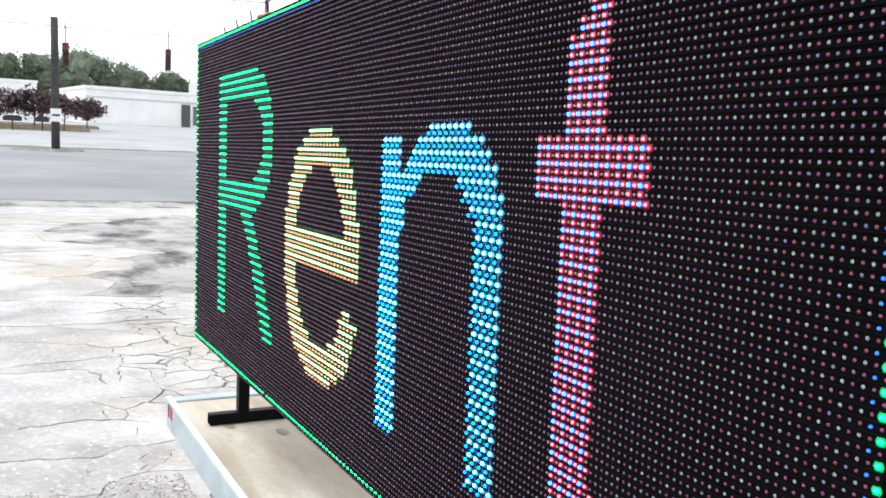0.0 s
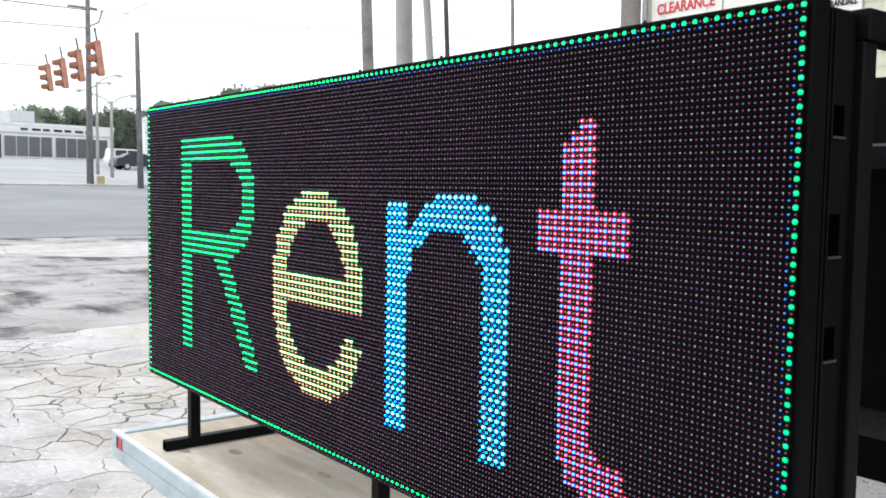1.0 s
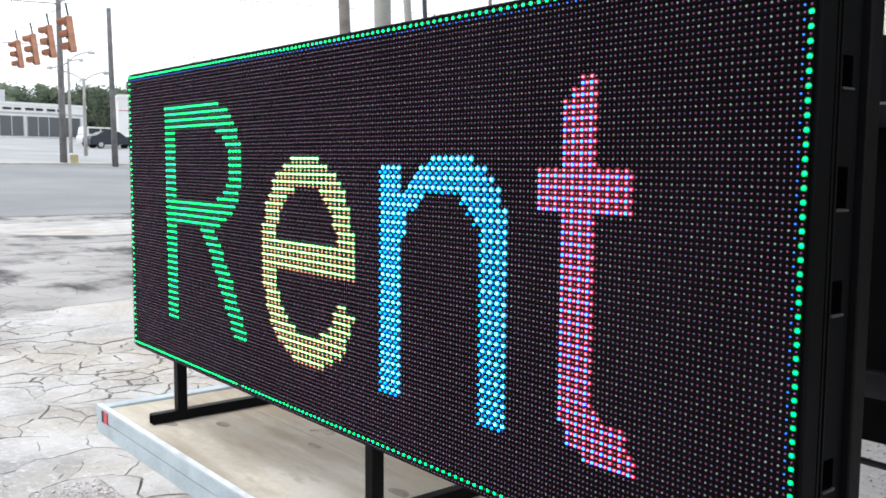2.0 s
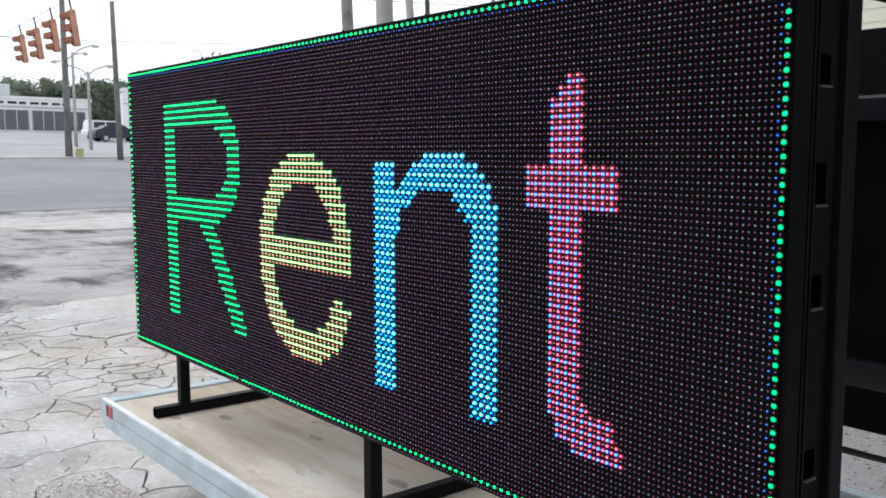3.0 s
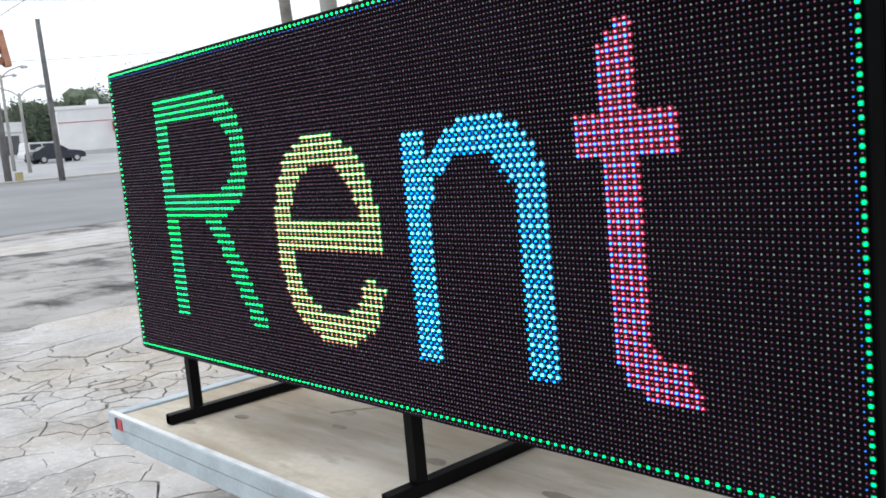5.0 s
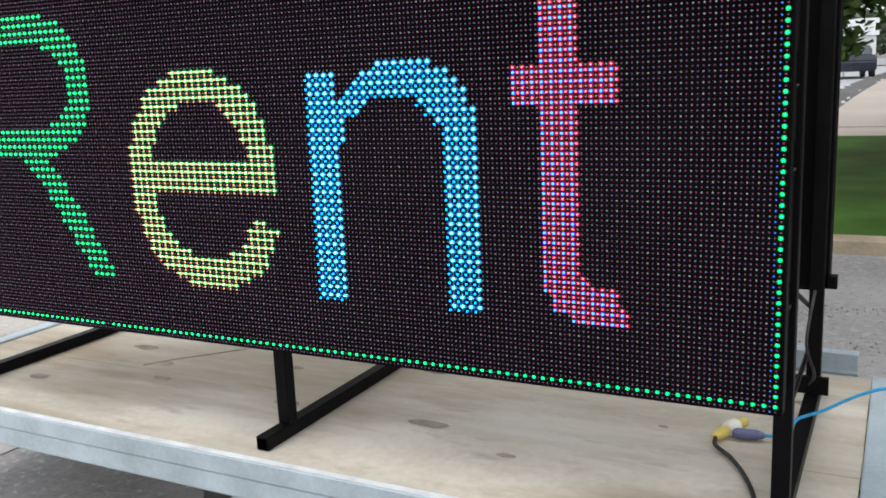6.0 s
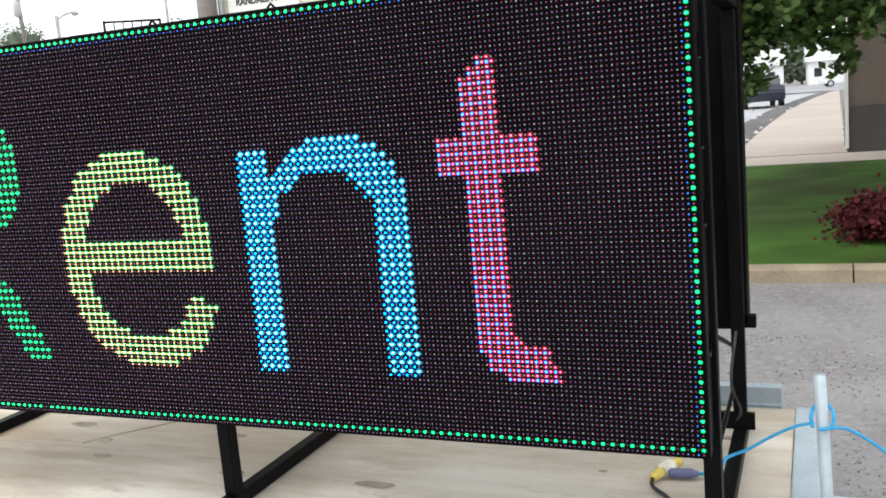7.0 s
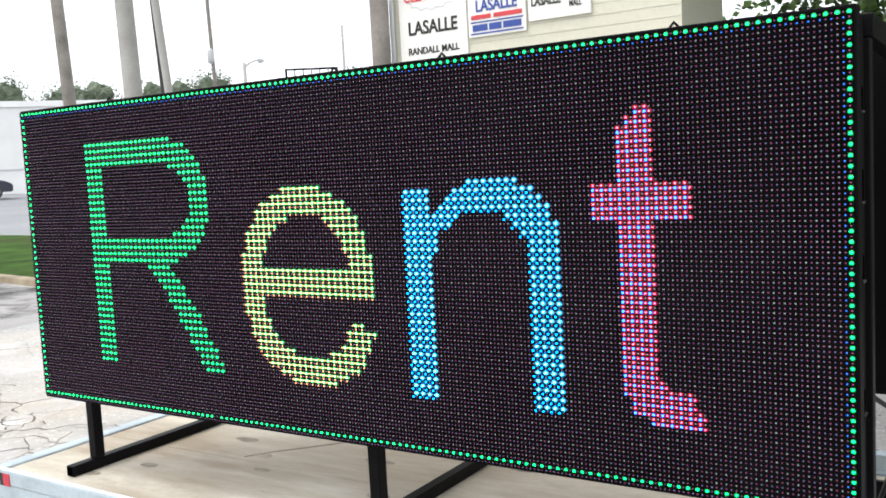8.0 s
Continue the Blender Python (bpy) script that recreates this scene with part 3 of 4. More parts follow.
        part("leg", box(bmesh.new(), x + 0.0006, x + 0.0374, 0.138, 0.176, BED + 0.0395, TOP - 0.05 if x > 2 else BASE + 0.35, 0.003), BLACK_STEEL, sign, "black square steel leg")
        part("leg", box(bmesh.new(), x + 0.0006, x + 0.0374, 0.860, 0.898, BED + 0.0395, TOP - 0.05, 0.003), BLACK_STEEL, sign)
    part("bracket", boxed(2.482, 2.600, 0.842, 0.8585, 0.478, 0.526), BLACK_STEEL, sign)
    part("top_tie", box(bmesh.new(), 2.541, 2.584, 0.138, 0.898, TOP - 0.049, TOP - 0.003, 0.003), BLACK_STEEL, sign)
    part("brace", tubed([(2.545, 0.86, 0.72), (2.545, 0.19, 0.95)], 0.006, 6), BLACK_STEEL, sign)
    part("brace", tubed([(2.545, 0.86, 0.60), (2.545, 0.19, 0.60)], 0.006, 6), BLACK_STEEL, sign)
    part("cable", tubed(smoothed([(2.56, 0.8, 0.78), (2.55, 0.72, 0.66), (2.57, 0.75, 0.57), (2.55, 0.85, 0.50)]), 0.004, 6), RUBBER, sign)
    return sign


message_board()

# ---- power cord, plug and rope on the deck ----
cord = thing("extension_cord", "black power cord with yellow and white plug on deck", "power cord")
part("cord", tubed(smoothed([(2.364, 0.512, 0.458), (2.370, 0.475, 0.450), (2.415, 0.425, 0.4455), (2.458, 0.345, 0.4445), (2.492, 0.25, 0.4445), (2.510, 0.14, 0.4445), (2.526, 0.012, 0.445)]), 0.0055, 8), RUBBER, cord, "", True)
part("plug_body", tubed([(2.362, 0.508, 0.455), (2.366, 0.518, 0.457), (2.378, 0.546, 0.459), (2.382, 0.556, 0.459)], [0.0088, 0.0132, 0.014, 0.0112], 14), YELLOW, cord, "yellow plug shell", True)
part("plug_collar", tubed([(2.382, 0.556, 0.459), (2.386, 0.564, 0.459), (2.399, 0.592, 0.460), (2.402, 0.598, 0.460)], [0.0150, 0.0195, 0.0200, 0.0150], 14), PLUG_WHITE, cord, "white plug face", True)
part("cap", tubed([(2.402, 0.598, 0.460), (2.406, 0.606, 0.460), (2.416, 0.628, 0.458), (2.419, 0.634, 0.457)], [0.0104, 0.0132, 0.0128, 0.008], 12), YELLOW, cord, "yellow cap", True)
part("connector", tubed([(2.398, 0.552, 0.455), (2.406, 0.553, 0.456), (2.455, 0.560, 0.456), (2.474, 0.563, 0.455)], [0.008, 0.0132, 0.0136, 0.0072], 12), PLUG_BLUE, cord, "slate blue connector", True)
part("lead", tubed(smoothed([(2.472, 0.563, 0.455), (2.51, 0.568, 0.458), (2.55, 0.58, 0.462)]), 0.0045, 8), ROPE, cord, "thin blue lead", True)

rope = thing("blue_rope", "thin bright blue rope tied from the sign leg to the pipe", "rope")
part("strand", tubed(smoothed([(2.572, 0.200, 0.640), (2.580, 0.255, 0.636), (2.622, 0.27, 0.652), (2.672, 0.27, 0.685), (2.720, 0.262, 0.714), (2.760, 0.258, 0.727)]), 0.0035, 8), ROPE, rope, "", True)
part("knot", tubed(smoothed([(2.757, 0.252, 0.718), (2.754, 0.262, 0.742), (2.766, 0.290, 0.760), (2.788, 0.288, 0.758), (2.799, 0.262, 0.744), (2.792, 0.248, 0.722), (2.769, 0.246, 0.717)]), 0.0040, 8), ROPE, rope, "", True)
part("tail", tubed(smoothed([(2.785, 0.250, 0.719), (2.83, 0.26, 0.714), (2.90, 0.27, 0.665), (3.00, 0.28, 0.575), (3.2, 0.30, 0.38), (3.5, 0.32, 0.12), (3.8, 0.33, 0.008)]), 0.0036, 8), ROPE, rope, "", True)


# ---- behind the trailer: kerb, lawn, pavement, buildings ----
lawn = sheet("lawn", steps(-13, 30, 62), steps(5.17, 13.3, 16), LAWN, "mown green lawn behind the kerb", "lawn", lift=0.085, bumpy=0.04)
def bend(x):
    """The kerb line swings away from the lot towards the street."""
    return 0.17 * max(0.0, -4 - x)


for v in lawn.data.vertices:                     # its street end runs askew
    across = (v.co.y - 5.17) / 8.13
    v.co.y += bend(v.co.x) * (1 - across)
    if v.co.x < -2:
        v.co.x -= (v.co.y - 5.17) * 1.3 * (-2 - v.co.x) / 11
kerb = thing("kerb", "tan concrete kerb along the lawn", "kerb", kind="structure")
for k in range(22):
    b = bmesh.new()
    x = -13 + 2.0 * k
    profile(b, [(5.025, -0.02), (5.035, 0.085), (5.055, 0.105), (5.168, 0.108), (5.168, -0.02)], "x", x + 0.006, x + 1.994)
    for v in b.verts:
        v.co.z += rise(v.co.x, 5)
        v.co.y += bend(v.co.x)
    part("kerb_stone", b, KERB, kerb)
sheet("pavement", [1.25, 2.2, 3.0, 3.45, 8, 20], steps(13.31, 14.9, 2), PATH_TAN, "tan concrete pavement crossing behind the lawn", "pavement", lift=0.10)
def path_edge(y):
    """The side of the footpath towards the car park."""
    return 1.40 + 0.0009 * (y - 15) ** 2


pav = thing("footpath", "pale tan concrete footpath beside the brown building", "pavement", kind="structure")
for k in range(24):
    y = 14.92 + 2.4 * k
    part("flagstone", profile(bmesh.new(), [(path_edge(y), y + 0.008), (3.26 + 0.05 * k, y + 0.008), (3.26 + 0.05 * k, y + 2.39), (path_edge(y + 2.4), y + 2.39)], "z", -0.02, 0.11), PATH_TAN, pav)
sheet("side_lot", steps(-9.0, 3.0, 6), steps(15.3, 72, 8), LOT_PALE, "pale grey asphalt car park beside the footpath", "ground", lift=0.01)
strip = thing("mulch_strip", "dark mulch strip with pale stones along the footpath", "planting bed", kind="structure")
for k in range(12):
    y = 15.0 + 4.4 * k
    part("mulch", profile(bmesh.new(), [(path_edge(y) - 0.95, y), (path_edge(y) - 0.01, y), (path_edge(y + 4.39) - 0.01, y + 4.39), (path_edge(y + 4.39) - 0.95, y + 4.39)], "z", -0.02, 0.075), MULCH_DARK, strip)
rnd = random.Random(21)
for k in range(15):
    y = 15.6 + 2.3 * k + rnd.uniform(-0.4, 0.4)
    x, r = path_edge(y) - rnd.choice((0.12, 0.85)) + rnd.uniform(-0.05, 0.05), rnd.uniform(0.04, 0.085)
    b = bmesh.new()
    for v in bmesh.ops.create_icosphere(b, subdivisions=1, radius=r, matrix=Matrix.Translation((x, y, 0.08)))["verts"]:
        v.co += Vector((rnd.uniform(-0.3, 0.3), rnd.uniform(-0.3, 0.3), rnd.uniform(-0.3, 0.1))) * r
    part("stone", b, GREY_TRIM, strip, "pale landscape stone")
sheet("far_street", [-60, 1.6, 80], steps(75, 140, 4), ASPHALT, "pale street in the distance", "road", lift=0.03)

brown = thing("brown_building", "brown rendered building with a darker base and white corner trim", "building", kind="structure")
part("wall", boxed(3.29, 16, 15.5, 17.0, 0.85, 4.6), BROWN, brown)
part("base_course", boxed(3.27, 16, 15.45, 17.04, 0.0, 0.848), BROWN_LOW, brown, "darker base")
part("corner_trim", boxed(3.24, 3.30, 15.40, 15.444, 0.13, 4.6), WHITE, brown, "white trim")

cream = thing("cream_building", "pale cream block building with sale posters on its wall", "building", kind="structure")
part("wall", boxed(-2.54, 0.45, 5.75, 5.95, 0, 4.2), CREAM, cream)
part("side_wall", boxed(-2.54, -2.34, 5.952, 7.0, 0, 4.2), CREAM, cream)
part("end_wall", boxed(0.25, 0.45, 5.952, 7.0, 0, 4.2), CREAM, cream)
part("rear_wall", boxed(-2.338, 0.248, 6.8, 7.0, 0, 4.2), CREAM, cream)
part("roof", boxed(-2.59, 0.50, 5.72, 7.05, 4.202, 4.36), GREY_TRIM, cream)
part("downpipe", tubed([(-2.482, 5.715, 0), (-2.482, 5.715, 4.1)], 0.022, 8), GREY_TRIM, cream)
for k in range(41):                              # bed joints of the block courses
    part("bed_joint", boxed(-2.45, 0.45, 5.747, 5.7495, 0.098 + 0.1 * k, 0.103 + 0.1 * k), CREAM_JOINT, cream)

# ---- poles, wires, signals ----
def pole(x, y, height, r0, r1, mat, label, lean=(0, 0), name="utility_pole"):
    z = rise(x, y)
    p = thing(name, label, "pole", "street poles", at=(x, y, z))
    pts = [(lean[0] * q, lean[1] * q, height * q - 0.1) for q in (0, 0.33, 0.66, 1)]
    part("shaft", tubed(pts, [r0 + (r1 - r0) * q for q in (0, 0.33, 0.66, 1)], 14), mat, p, "", True)
    return p


p1 = pole(-49.5, 14.40, 11.6, 0.20, 0.115, POLE_OLD, "tall weathered wooden utility pole at the street corner", (0.0, -0.02))
part("crossarm", boxed(-0.06, 0.06, -1.1, 0.5, 9.9, 10.02), POLE_WOOD, p1)
part("transformer_bracket", tubed([(0, -0.2, 8.8), (0.3, 0.5, 9.2), (0.3, 0.7, 9.9)], 0.05, 6), POLE_WOOD, p1)
part("cabinet_box", boxed(0.2, 0.5, 0.3, 0.65, 0.0, 0.55), YELLOW_BOX, p1, "pale yellow cabinet at the foot")
pole(-47.2, 16.48, 8.75, 0.17, 0.115, POLE_OLD, "shorter grey wooden pole beside the car park", (0.0, -0.14))
island = pole(-46.87, 2.79, 6.75, 0.21, 0.18, POLE_DARK, "dark wooden pole on a traffic island", (0, -0.03))
oval = [(1.6 * math.cos(a), 1.7 * math.sin(a) - 0.35) for a in steps(0, 2 * math.pi, 36)[:-1]]
isle = thing("traffic_island", "low oval traffic island with a pale kerb", "traffic island", kind="structure", at=(-46.87, 2.79, rise(-46.87, 2.79)))
part("kerb_ring", profile(bmesh.new(), oval, "z", -0.2, 0.07), CONCRETE, isle)
part("fill", profile(bmesh.new(), [(0.86 * x, 0.9 * y) for x, y in oval], "z", 0.071, 0.085), GRAVEL, isle)
part("sign_plate", boxed(0.215, 0.235, -0.26, 0.26, 1.45, 2.1), WHITE, island, "small white road sign plate")
part("text_bar", boxed(0.236, 0.239, -0.18, 0.18, 1.72, 1.82), INK_BLACK, island)
pole(-13.68, 10.03, 10, 0.14, 0.11, POLE_WOOD, "dark wooden pole at the lawn edge", (-0.2, -0.3))
pole(-6.93, 6.13, 9, 0.125, 0.105, POLE_GREY, "thick pale grey concrete pole on the lawn", (-0.1, -0.15))
pole(-5.80, 5.92, 8, 0.05, 0.045, POLE_GREY, "slim grey steel pole leaning on the lawn", (-0.35, -0.45))
pole(-2.57, 5.62, 7, 0.10, 0.09, POLE_WOOD, "brown wooden pole against the cream building")
drop = pole(-18.4, 18.6, 11, 0.07, 0.05, POLE_WOOD, "thin dark pole behind the lawn", (-0.15, -0.2))
part("transformer_can", tubed([(-0.05, -0.2, 5.0), (-0.05, -0.2, 5.06), (-0.05, -0.2, 5.40), (-0.05, -0.2, 5.46)], [0.06, 0.10, 0.10, 0.06], 12), GREY_TRIM, drop, "grey transformer can", True)
pole(-10.6, 9.9, 5.4, 0.05, 0.045, POLE_DARK, "thin dark pole leaning close behind a pale one", (-0.2, -0.15))
pole(-19.39, 26.25, 7.2, 0.06, 0.05, POLE_GREY, "thin pale pole behind the board")


def street_lamp(x, y, h, arms):
    """A slim mast; arms: reach towards +y and rise of each."""
    p = pole(x, y, h, 0.13, 0.085, POLE_GREY, "slim grey street lamp with curved arms", name="street_lamp")
    for dy, up in arms:
        a = part("arm", tubed(smoothed([(0, 0, h - 0.35), (0.05, dy * 0.4, h - 0.2 + 0.6 * up), (0.1, dy, h - 0.1 + up)]), 0.045, 8), POLE_GREY, p)
        part("lamp_head", tubed([(0.1, dy, h - 0.1 + up), (0.1, dy * 1.12, h - 0.12 + up), (0.1, dy * 1.4, h - 0.14 + up)], [0.06, 0.15, 0.08], 8), GREY_TRIM, a, "flat lamp head", True)


street_lamp(-65.6, 19.7, 7.0, ((1.35, 0.55), (0.75, -0.05), (-1.1, -0.75)))
street_lamp(-60.7, 19.2, 5.45, ((1.25, 0.45), (-1.25, 0.35)))
street_lamp(-29.8, 31.4, 6.9, ((0.9, 0.2),))


def wires(points, sag=0.5, r=0.012, label="thin dark overhead wire between poles"):
    a, b = Vector(points[0]), Vector(points[1])
    pts = [a.lerp(b, k / 16) - Vector((0, 0, sag * 4 * (k / 16) * (1 - k / 16))) for k in range(17)]
    w = linked("overhead_wire", tubed(pts, r, 5), RUBBER)
    return tagged(w, label, "wire", "overhead wires")


wires([(-49.5, 14.3, 11.0), (-40, -40, 10.6)], 0.5, 0.03)
wires([(-49.5, 14.3, 11.0), (-20, 70, 10.4)], 0.6, 0.015)
wires([(-49.5, 14.3, 10.0), (-44, -40, 9.4)], 0.6, 0.025)
wires([(-49.5, 14.4, 7.7), (-15, 60, 8.2)], 0.5, 0.010)
wires([(-49.5, 14.4, 7.7), (-46.9, -40, 7.6)], 0.3, 0.02)
wires([(-62.0, 11.1, 7.25), (-8, 5.7, 5.45)], 0.0, 0.008)


def signal_head(x, y, top, rz, mat, wire_top, lean=7):
    """A three-lamp traffic signal with visors, hung from a wire."""
    s = thing("traffic_signal", "three-lamp traffic signal hanging over the street", "traffic light", "hanging traffic signals", at=(x, y, top), rz=rz)
    part("housing", box(bmesh.new(), -0.09, 0.10, -0.14, 0.14, -1.06, 0.0, 0.03), mat, s)
    for k in range(3):
        z = -0.18 - 0.36 * k
        b = bmesh.new()
        pts_o = [(0.15 * math.cos(q), 0.15 * math.sin(q)) for q in steps(-0.35, math.pi + 0.35, 10)]
        for (a0, c0), (a1, c1) in zip(pts_o, pts_o[1:]):
            vs = [b.verts.new(v) for v in ((0.12, a0, z + c0), (0.12, a1, z + c1), (0.34 if c1 > 0 else 0.22, a1, z + c1 - 0.03), (0.34 if c0 > 0 else 0.22, a0, z + c0 - 0.03))]
            b.faces.new(vs)
        bmesh.ops.solidify(b, geom=b.faces[:], thickness=0.012)
        part("visor", b, mat, s)
        part("lens", tubed([(0.12, 0, z), (0.14, 0, z)], 0.13, 14), RED_LENS if k == 0 else SIGNAL_DARK, s)
    part("hanger", tubed([(0, 0, 0), (0.02, 0, wire_top)], 0.025, 6), BLACK_STEEL, s)
    s.matrix_basis = Matrix.Translation((x, y, top)) @ Matrix.Rotation(radians(lean), 4, "X") @ Matrix.Rotation(radians(rz), 4, "Z")
    return s


for x, y, z in ((-34.27, 8.34, 5.97), (-30.42, 7.86, 5.76), (-28.31, 7.81, 5.82), (-24.92, 7.4, 5.67)):
    signal_head(x, y, z, 262, SIGNAL, 0.38)
signal_head(-41.85, 2.88, 5.95, -6, SIGNAL_DARK, 0.9, 1)
signal_head(-44.2, 7.85, 6.30, -6, SIGNAL_DARK, 0.9, -1)

# ---- beyond the street ----
def shopfront(name, label, at, rz, width, height, depth, parts):
    """A long single-storey building; parts: (kind, from, to, low, high, material)."""
    b = thing(name, label, "building", at=at, rz=rz)
    part("wall", boxed(0, width, 0, depth, -0.6, height), WHITE, b)
    part("parapet", boxed(-0.1, width + 0.1, -0.15, depth + 0.1, height + 0.002, height + 0.35), WHITE, b)
    for kind, a, c, lo, hi, mat in parts:
        proud = {"window": 0.06, "door": 0.08, "awning": 1.3, "sign_band": 0.12, "post": 0.1, "band": 0.04, "sign_bar": 0.2}[kind]
        w = part(kind, boxed(a, c, -proud, -0.004, lo, hi), mat, b)
        if kind == "window":
            n = max(2, int((c - a) / 1.2))
            for k in range(n + 1):
                part("mullion", boxed(a + (c - a) * k / n - 0.05, a + (c - a) * k / n + 0.05, -0.1, -0.062, lo, hi), GREY_TRIM, w)
    return b


# the local x axis runs along the front, which faces the street
office = shopfront("white_shop_building", "long low white shop building with a strip of dark windows", (-106.5, 10.0, rise(-107, 10) - 0.1), 101, 26, 4.0, 14,
                   [("window", 12.6, 18.2, 0.45, 2.75, SHOP_GLASS), ("window", 18.6, 25.2, 0.45, 2.75, SHOP_GLASS), ("door", 11.2, 12.3, 0.0, 2.9, DARK_GLASS),
                    ("band", 0, 26, 3.0, 3.2, GREY_TRIM), ("sign_band", 12, 26, 3.2, 3.95, WHITE), *[("sign_bar", 14.5 + 1.3 * k, 15.3 + 1.3 * k + 0.2 * (k % 2), 3.45, 3.72, INK_BLACK) for k in range(7)]])
part("roof_unit", boxed(15, 18, 4, 7, 4.65, 6.0), GREY_TRIM, office, "grey rooftop unit")
shopfront("far_white_building", "wide white building half hidden by dark shrubs", (-124, -34, rise(-124, -10)), 92, 40, 4.4, 12,
          [("window", 18, 30, 0.6, 2.6, DARK_GLASS), ("band", 0, 40, 3.2, 3.5, GREY_TRIM)])
shop = shopfront("red_sign_shop", "white shop with a red lettered sign and a red awning", (-96.3, 34.2, 4.35), 75, 40, 3.9, 9,
                 [("window", 5.8, 14, 0.2, 1.2, DARK_GLASS), ("awning", 5.5, 14.5, 1.35, 2.3, RED), ("band", 0, 40, 2.46, 2.53, RED),
                  *[("sign_bar", 6.7 + 1.15 * k, 7.5 + 1.15 * k, 2.85, 3.75, RED) for k in range(6)]])
part("foundation", boxed(0.02, 39.98, 0.02, 8.9, -3.0, -0.602), GREY_TRIM, shop)
part("roof_unit", boxed(8.5, 12, 2, 4, 4.26, 5.3), GREY_TRIM, shop, "grey rooftop unit")
part("roof_unit", boxed(3.5, 4.6, 2, 4, 4.26, 5.0), WHITE, shop)
shopfront("plain_white_building", "plain white flat-roofed building beyond the street", (-49.4, 28.2, 1.3), 59, 26, 5.0, 8, [("band", 0, 26, 1.2, 1.3, GREY_TRIM)])


def kerbside_box(x, y, w, label):
    """A letter box on a post."""
    z = rise(x, y)
    b = thing("letter_box", label, "letter box", "kerbside letter boxes", at=(x, y, z), rz=4)
    part("post", boxed(-0.05, 0.05, -0.05, 0.05, -0.05, 0.72), POLE_DARK, b)
    top = bmesh.new()
    profile(top, [(-w / 2, 0.722), (w / 2, 0.722), (w / 2, 1.02), (w / 3, 1.14), (-w / 3, 1.14), (-w / 2, 1.02)], "x", -0.28, 0.28)
    part("box", top, INK_BLACK, b, "black metal box")


kerbside_box(-74.5, 1.60, 1.3, "wide black letter box on a short post")
kerbside_box(-75.0, 3.75, 0.95, "black letter box on a short post")
cabinet = thing("utility_cabinet", "grey-green metal utility cabinet by the white building", "utility box", at=(-109.5, 13.0, rise(-109.5, 13)), rz=5)
part("body", box(bmesh.new(), -0.5, 0.5, -0.75, 0.75, -0.1, 1.6, 0.05), CABINET_GREEN, cabinet)
part("door", boxed(0.502, 0.53, -0.68, 0.68, 0.1, 1.5), CABINET_GREEN, cabinet)
part("plinth", boxed(-0.6, 0.6, -0.85, 0.85, -0.3, -0.102), CONCRETE, cabinet)
beds = thing("planting_bed", "long low mulch bed with a pale kerb in the far car park", "planting bed", kind="structure")
for x0, x1, y0, y1 in ((-80.5, -76.0, -12, 7.4), (-88.5, -84.4, -20, 9.0)):
    bed_z = rise((x0 + x1) / 2, 0)
    part("kerb_edge", box(bmesh.new(), x0, x1, y0, y1, bed_z - 0.35, bed_z + 0.20, 0.05), KERB, beds)
    part("mulch", boxed(x0 + 0.25, x1 - 0.25, y0 + 0.25, y1 - 0.25, bed_z + 0.202, bed_z + 0.26), MULCH, beds, "brown mulch")


def car(name, label, paint, at, rz, boxy=False):
    c = thing(name, label, "car", "parked cars", at=at, rz=rz)
    body = [(-2.3, 0.35), (2.3, 0.35), (2.32, 0.75), (1.9, 0.95), (1.0, 1.05), (-2.2, 1.08), (-2.35, 0.8)]
    cabin = [(1.0, 1.04), (0.55, 1.75), (-2.1, 1.8), (-2.25, 1.06)] if boxy else [(0.95, 1.04), (0.3, 1.48), (-1.1, 1.5), (-1.9, 1.07)]
    b = profile(bmesh.new(), body, "y", -0.9, 0.9)
    bmesh.ops.bevel(b, geom=b.edges[:], offset=0.06, segments=2, affect="EDGES")
    part("body", b, paint, c)
    b = profile(bmesh.new(), cabin, "y", -0.78, 0.78)
    bmesh.ops.bevel(b, geom=b.edges[:], offset=0.05, segments=2, affect="EDGES")
    part("cabin", b, paint, c)
    mid, top = cabin[1][0], cabin[1][1]
    for s in (-1, 1):
        for a, d in ((cabin[3][0] + 0.45, -0.75), (-0.65, mid + 0.1)):
            part("side_window", boxed(a, d, s * 0.79 - 0.01, s * 0.79 + 0.01, 1.12, top - 0.12), DARK_GLASS, c)
    for x in (-1.45, 1.45):
        for s in (-1, 1):
            w = part("wheel", tubed([(x, s * 0.92, 0.33), (x, s * 0.72, 0.33)], 0.33, 18), RUBBER, c)
            part("rim", tubed([(x, s * 0.93, 0.33), (x, s * 0.90, 0.33)], 0.2, 12), GREY_TRIM, w)
    return c


car("white_van", "white estate van parked beyond the street", CAR_WHITE, (-82.5, 27.9, rise(-82.5, 28)), 95, True)
car("dark_car", "dark blue saloon car parked beside the white van", CAR_DARK, (-77.5, 26.9, rise(-77, 27)), 95)
car("black_car", "dark car parked before the plain white building", CAR_DARK, (-44.5, 24.9, rise(-44.5, 25)), 60)
car("dark_pickup", "dark parked car beside the footpath", CAR_DARK, (0.2, 46.0, 0.0), 100)


